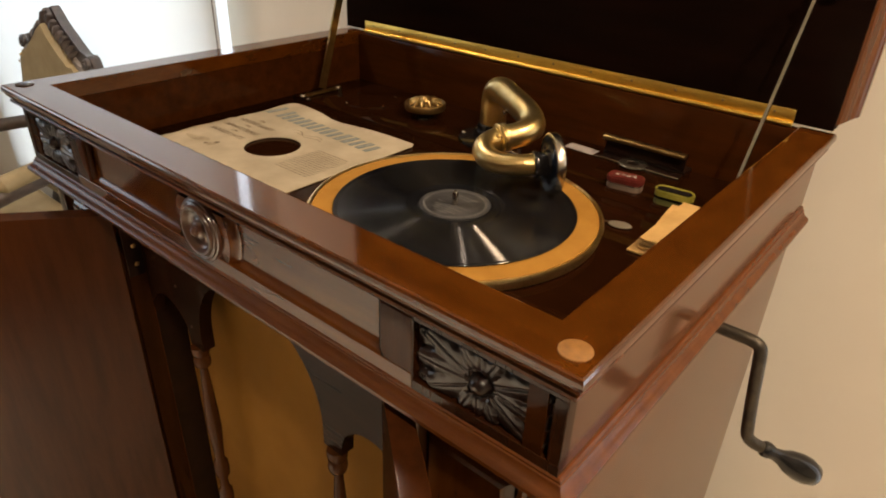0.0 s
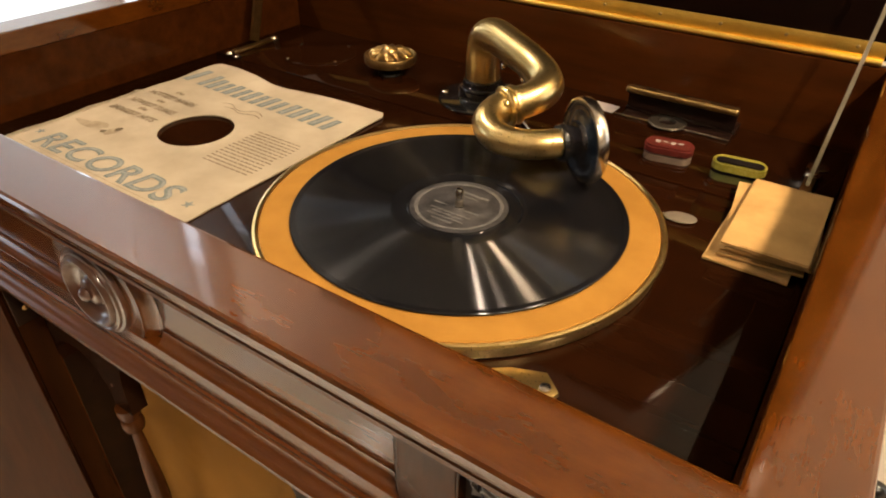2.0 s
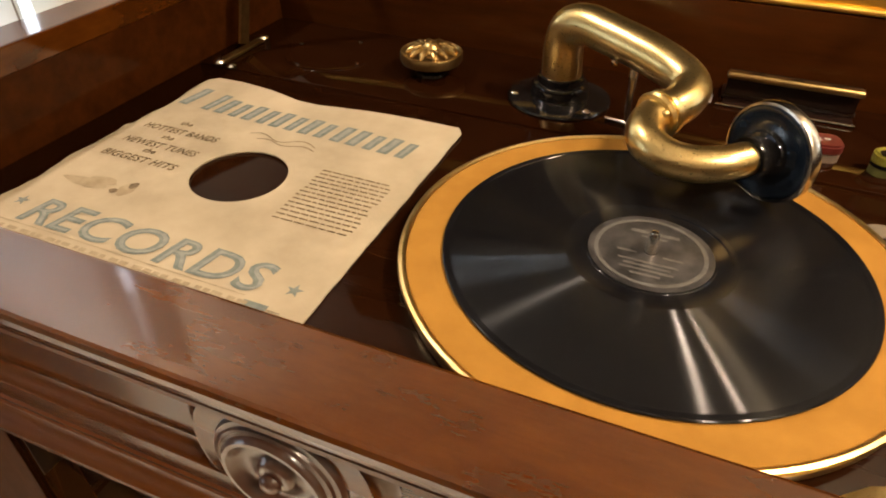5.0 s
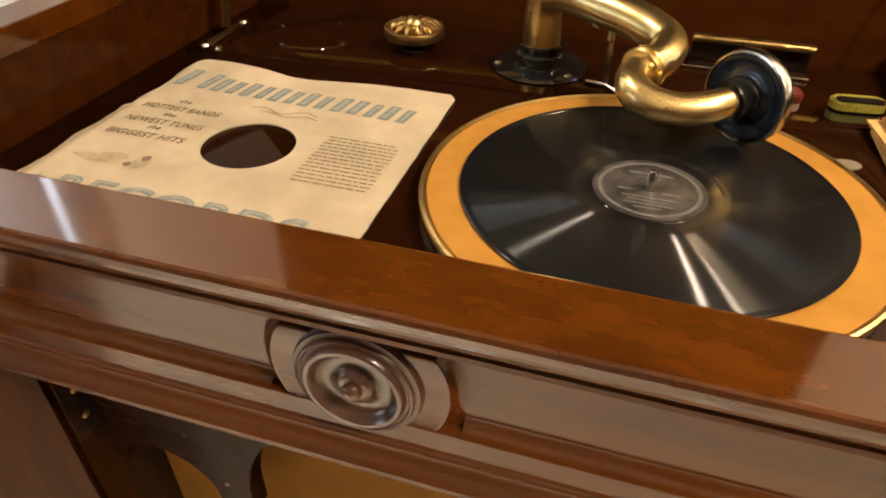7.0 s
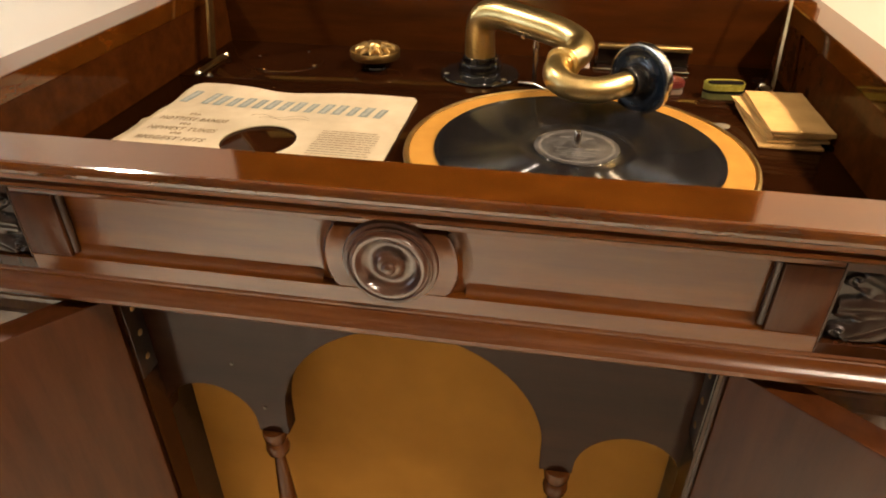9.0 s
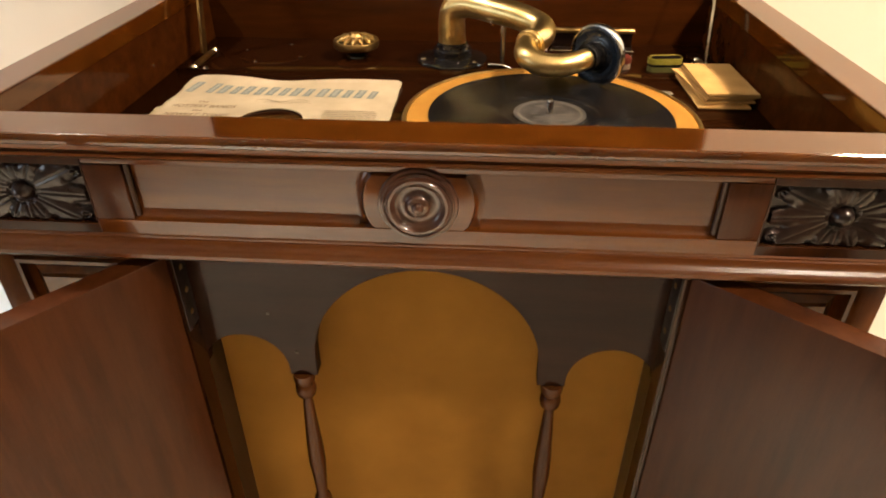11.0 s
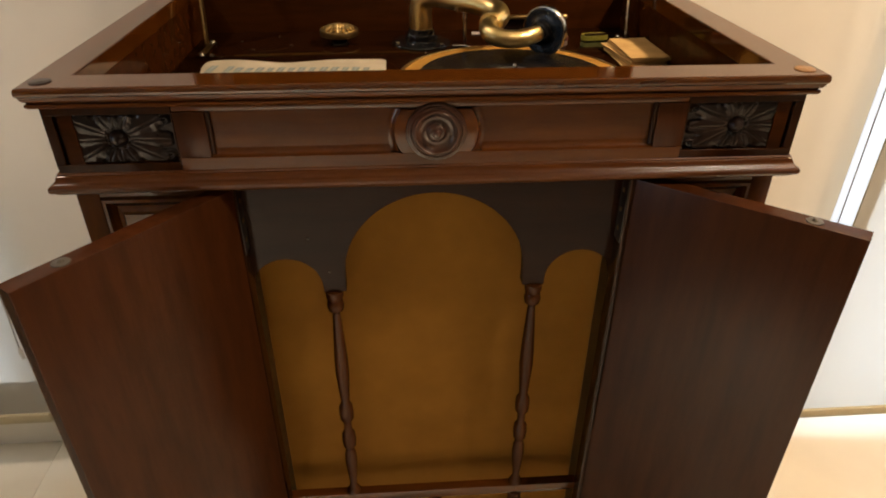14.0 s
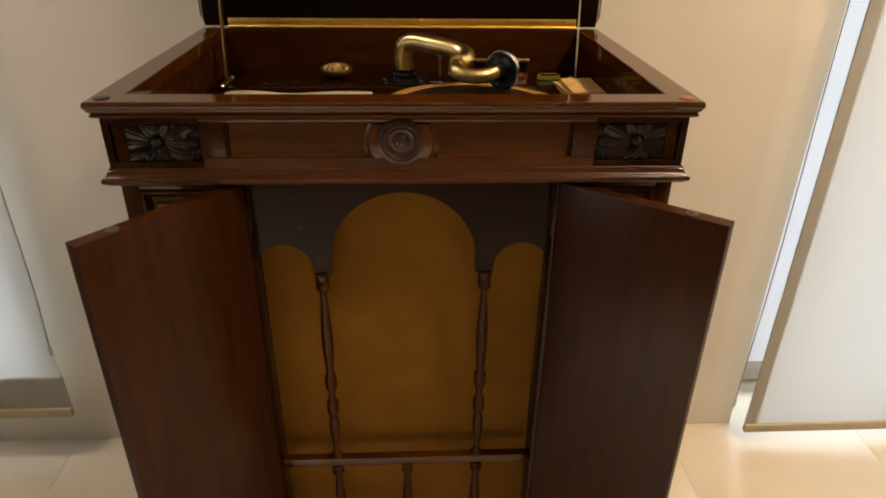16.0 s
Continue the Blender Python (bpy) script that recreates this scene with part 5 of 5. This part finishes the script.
tin(0.2160, 0.3950, 10, 0.042, 0.023, 0.0150, M_RED, M_TINSIDE, "small red-lidded needle tin on the deck", False)
tin(0.2790, 0.3880, 6, 0.043, 0.018, 0.0180, M_YELLOW, M_GREEN, "small olive needle tin with bright yellow lid", True)

coin = thing("brake_tab", (0.2595, 0.2985, DECK), "small flat pale metal oval lying on the deck", "metal tab")
bm = lathe([(0, 0.0006), (0.0125, 0.0006), (0.013, 0.0012), (0.0125, 0.0018), (0, 0.0020)], (0, 0, 0), seg=32)
bmesh.ops.transform(bm, matrix=Matrix.Translation((0.2595, 0.2985, DECK)) @ Matrix.Rotation(0.25, 4, 'Z') @ Matrix.Diagonal((1.0, 0.62, 1, 1)), verts=bm.verts)
part("oval_plate", bm, M_TAB, coin)
part("tab_stem", tube([(0.2475, 0.2970, DECK + 0.0014), (0.2405, 0.2950, DECK + 0.0014)], 0.0009, 8), M_STEEL, coin)

card = thing("paper_tag", (0.113, 0.474, DECK), "small pale paper tag on the rear board", "tag")
bm = box(-0.022, 0.022, -0.010, 0.010, 0.001, 0.0014)
bmesh.ops.transform(bm, matrix=Matrix.Translation((0.113, 0.474, DECK)) @ Matrix.Rotation(-0.05, 4, 'Z'), verts=bm.verts)
part("tag_paper", bm, M_PALE, card)


def envelope(x, y, turn, w, d, z, thick):
    """A small kraft paper sleeve, its faces bowed a little."""
    t = thing("needle_envelope", (x, y, z), "small kraft paper envelope lying in an untidy pile", "envelope", "envelope pile")
    bm = bmesh.new()
    nx, ny = 10, 12
    m = Matrix.Translation((x, y, z)) @ Matrix.Rotation(radians(turn), 4, 'Z')
    tops, lows = [], []
    for j in range(ny + 1):
        a, b = [], []
        for i in range(nx + 1):
            u, v = w * (i / nx - 0.5), d * (j / ny - 0.5)
            bow = math.sin(math.pi * i / nx) * math.sin(math.pi * j / ny)
            h = thick + 0.0012 * bow + 0.0006 * noise.noise((u * 40 + turn, v * 40, z * 90))
            a.append(bm.verts.new(m @ Vector((u, v, h))))
            b.append(bm.verts.new(m @ Vector((u, v, 0.0))))
        tops.append(a)
        lows.append(b)
    for g, flip in ((tops, False), (lows, True)):
        for p, q in zip(g, g[1:]):
            for i in range(nx):
                f = (p[i], p[i + 1], q[i + 1], q[i])
                bm.faces.new(f[::-1] if flip else f)
    rim = [(j, 0) for j in range(ny)] + [(ny, i) for i in range(nx)] + [(ny - j, nx) for j in range(ny)] + [(0, nx - i) for i in range(nx)]
    for (a, b), (c, e) in zip(rim, rim[1:] + rim[:1]):
        bm.faces.new((tops[a][b], tops[c][e], lows[c][e], lows[a][b]))
    part("paper", bm, M_KRAFT, t)
    bm = box(-w / 2 + 0.012, w / 2, -d / 2 + 0.001, -d / 2 + 0.002, thick + 0.0006, thick + 0.0009)
    bmesh.ops.transform(bm, matrix=m, verts=bm.verts)
    part("seam", bm, M_KRAFT, t)
    return t


for k, (dx, dy, turn) in enumerate(((-0.006, -0.006, -2), (-0.003, 0.002, 2.5), (-0.004, 0.004, 5), (0.003, 0.001, 1), (0.002, -0.001, -1.5))):
    envelope(0.3245 + dx, 0.3150 + dy, 2 + turn, 0.058, 0.112, DECK + 0.0008 + k * 0.0034, 0.0018)


# ---- the armchair by the window ----
def armchair(cx, cy):
    c = thing("armchair", (cx, cy, FLOOR), "carved dark walnut armchair upholstered in tan velvet with nailheads", "armchair")
    F = FLOOR
    place = lambda u, v, w: (cx + u, cy + w - (v - F - 0.45) * -0.10, v)
    hw = 0.262

    def crest(u):
        q = min(1.0, abs(u) / hw)
        return F + 1.085 - 0.140 * q ** 1.15 + 0.026 * math.exp(-((q - 0.86) / 0.10) ** 2) + 0.018 * math.exp(-(q / 0.16) ** 2) - 0.10 * max(0.0, (q - 0.93) / 0.07) ** 2

    def shape(inset):
        k = inset / 1000
        out = [(-hw + 0.03 + k, F + 0.47 + k), (hw - 0.03 - k, F + 0.47 + k), (hw - k, F + 0.80)]
        out += [((hw - k) * (1 - j / 16), crest(hw * (1 - j / 16)) - k * 1.5) for j in range(33)]
        return out + [(-hw + k, F + 0.80)]
    part("back_frame", prism(shape(0), place, 0.028, 0.005), M_CHAIRW, c, "carved dark back frame with a peaked crest")
    part("back_gimp", prism(shape(20), lambda u, v, w: place(u, v, w - 0.010), 0.012), M_PALE, c, "frayed pale edging tape")
    part("back_pad", prism(shape(30), lambda u, v, w: place(u, v, w - 0.022 - 0.015 * math.cos(u / hw * 1.4)), 0.03, 0.010), M_CHAIRF, c, "tan velvet back pad")
    rnd = random.Random(8)
    for k in range(17):
        u = hw * 0.62 * (k / 8 - 1)
        mid = 1 - abs(k - 8) / 9
        p, q = Vector(place(u, crest(u) - 0.004, -0.004)), Vector(place(u * 0.80, crest(u) - 0.030 - 0.020 * mid, -0.008))
        leaf = smooth_path([p, p.lerp(q, 0.5) + Vector((rnd.uniform(-0.006, 0.006), -0.010, 0)), q], 4)
        part("crest_leaf", tube(leaf, [0.003, 0.006 + 0.005 * mid, 0.008 + 0.005 * mid, 0.009, 0.009, 0.008, 0.006, 0.004, 0.002], 8, flat=0.7), M_CHAIRW, c, "carved leaf of the crest")
    for u in (-hw * 0.84, 0.0, hw * 0.84):
        part("crest_scroll", lathe([(0, 0.012), (0.006, 0.011), (0.009, 0.006), (0.013, 0.010), (0.019, 0.007), (0.021, -0.002), (0, -0.002)], place(u, crest(u) - 0.024, -0.006), (0, -1, 0.15), 14), M_CHAIRW, c, "carved scroll of the crest")
    rim = shape(36)
    for k in range(3, len(rim) - 1):
        u, v = rim[k]
        part("nailhead", lathe([(0.0045, 0), (0.004, 0.002), (0, 0.0036)], place(u, v, -0.0295), (0, -1, 0), 8), M_BRASSD, c)
    part("seat_pad", box(cx - 0.27, cx + 0.27, cy - 0.50, cy - 0.02, F + 0.36, F + 0.49, 0.04, seg=4), M_CHAIRF, c, "tan velvet seat")
    part("seat_rail", box(cx - 0.265, cx + 0.265, cy - 0.49, cy - 0.01, F + 0.29, F + 0.365, 0.01), M_CHAIRW, c)
    for s in (-1, 1):
        part("arm", tube(smooth_path([place(s * 0.205, F + 0.72, 0.02), (cx + s * 0.26, cy - 0.10, F + 0.71), (cx + s * 0.29, cy - 0.26, F + 0.69), (cx + s * 0.285, cy - 0.36, F + 0.66)]), 0.021, 14), M_CHAIRW, c)
        part("arm_post", tube(smooth_path([(cx + s * 0.285, cy - 0.345, F + 0.66), (cx + s * 0.265, cy - 0.38, F + 0.54), (cx + s * 0.25, cy - 0.40, F + 0.34)]), 0.017, 14), M_CHAIRW, c)
        part("arm_pad", tube(smooth_path([(cx + s * 0.25, cy - 0.08, F + 0.735), (cx + s * 0.275, cy - 0.19, F + 0.728), (cx + s * 0.288, cy - 0.28, F + 0.715)]), [0.012] + [0.026] * 11 + [0.012], 14), M_CHAIRF, c)
        part("front_leg", tube(smooth_path([(cx + s * 0.235, cy - 0.465, F + 0.32), (cx + s * 0.255, cy - 0.49, F + 0.20), (cx + s * 0.235, cy - 0.47, F + 0.06), (cx + s * 0.245, cy - 0.495, F)]), [0.035] * 4 + [0.03] * 4 + [0.024] * 4 + [0.018] * 7, 14), M_CHAIRW, c)
        part("rear_leg", tube(smooth_path([place(s * 0.185, F + 0.48, 0.02), (cx + s * 0.20, cy - 0.01, F + 0.30), (cx + s * 0.21, cy + 0.03, F + 0.001)]), 0.020, 12), M_CHAIRW, c)


armchair(-1.685, 0.445)
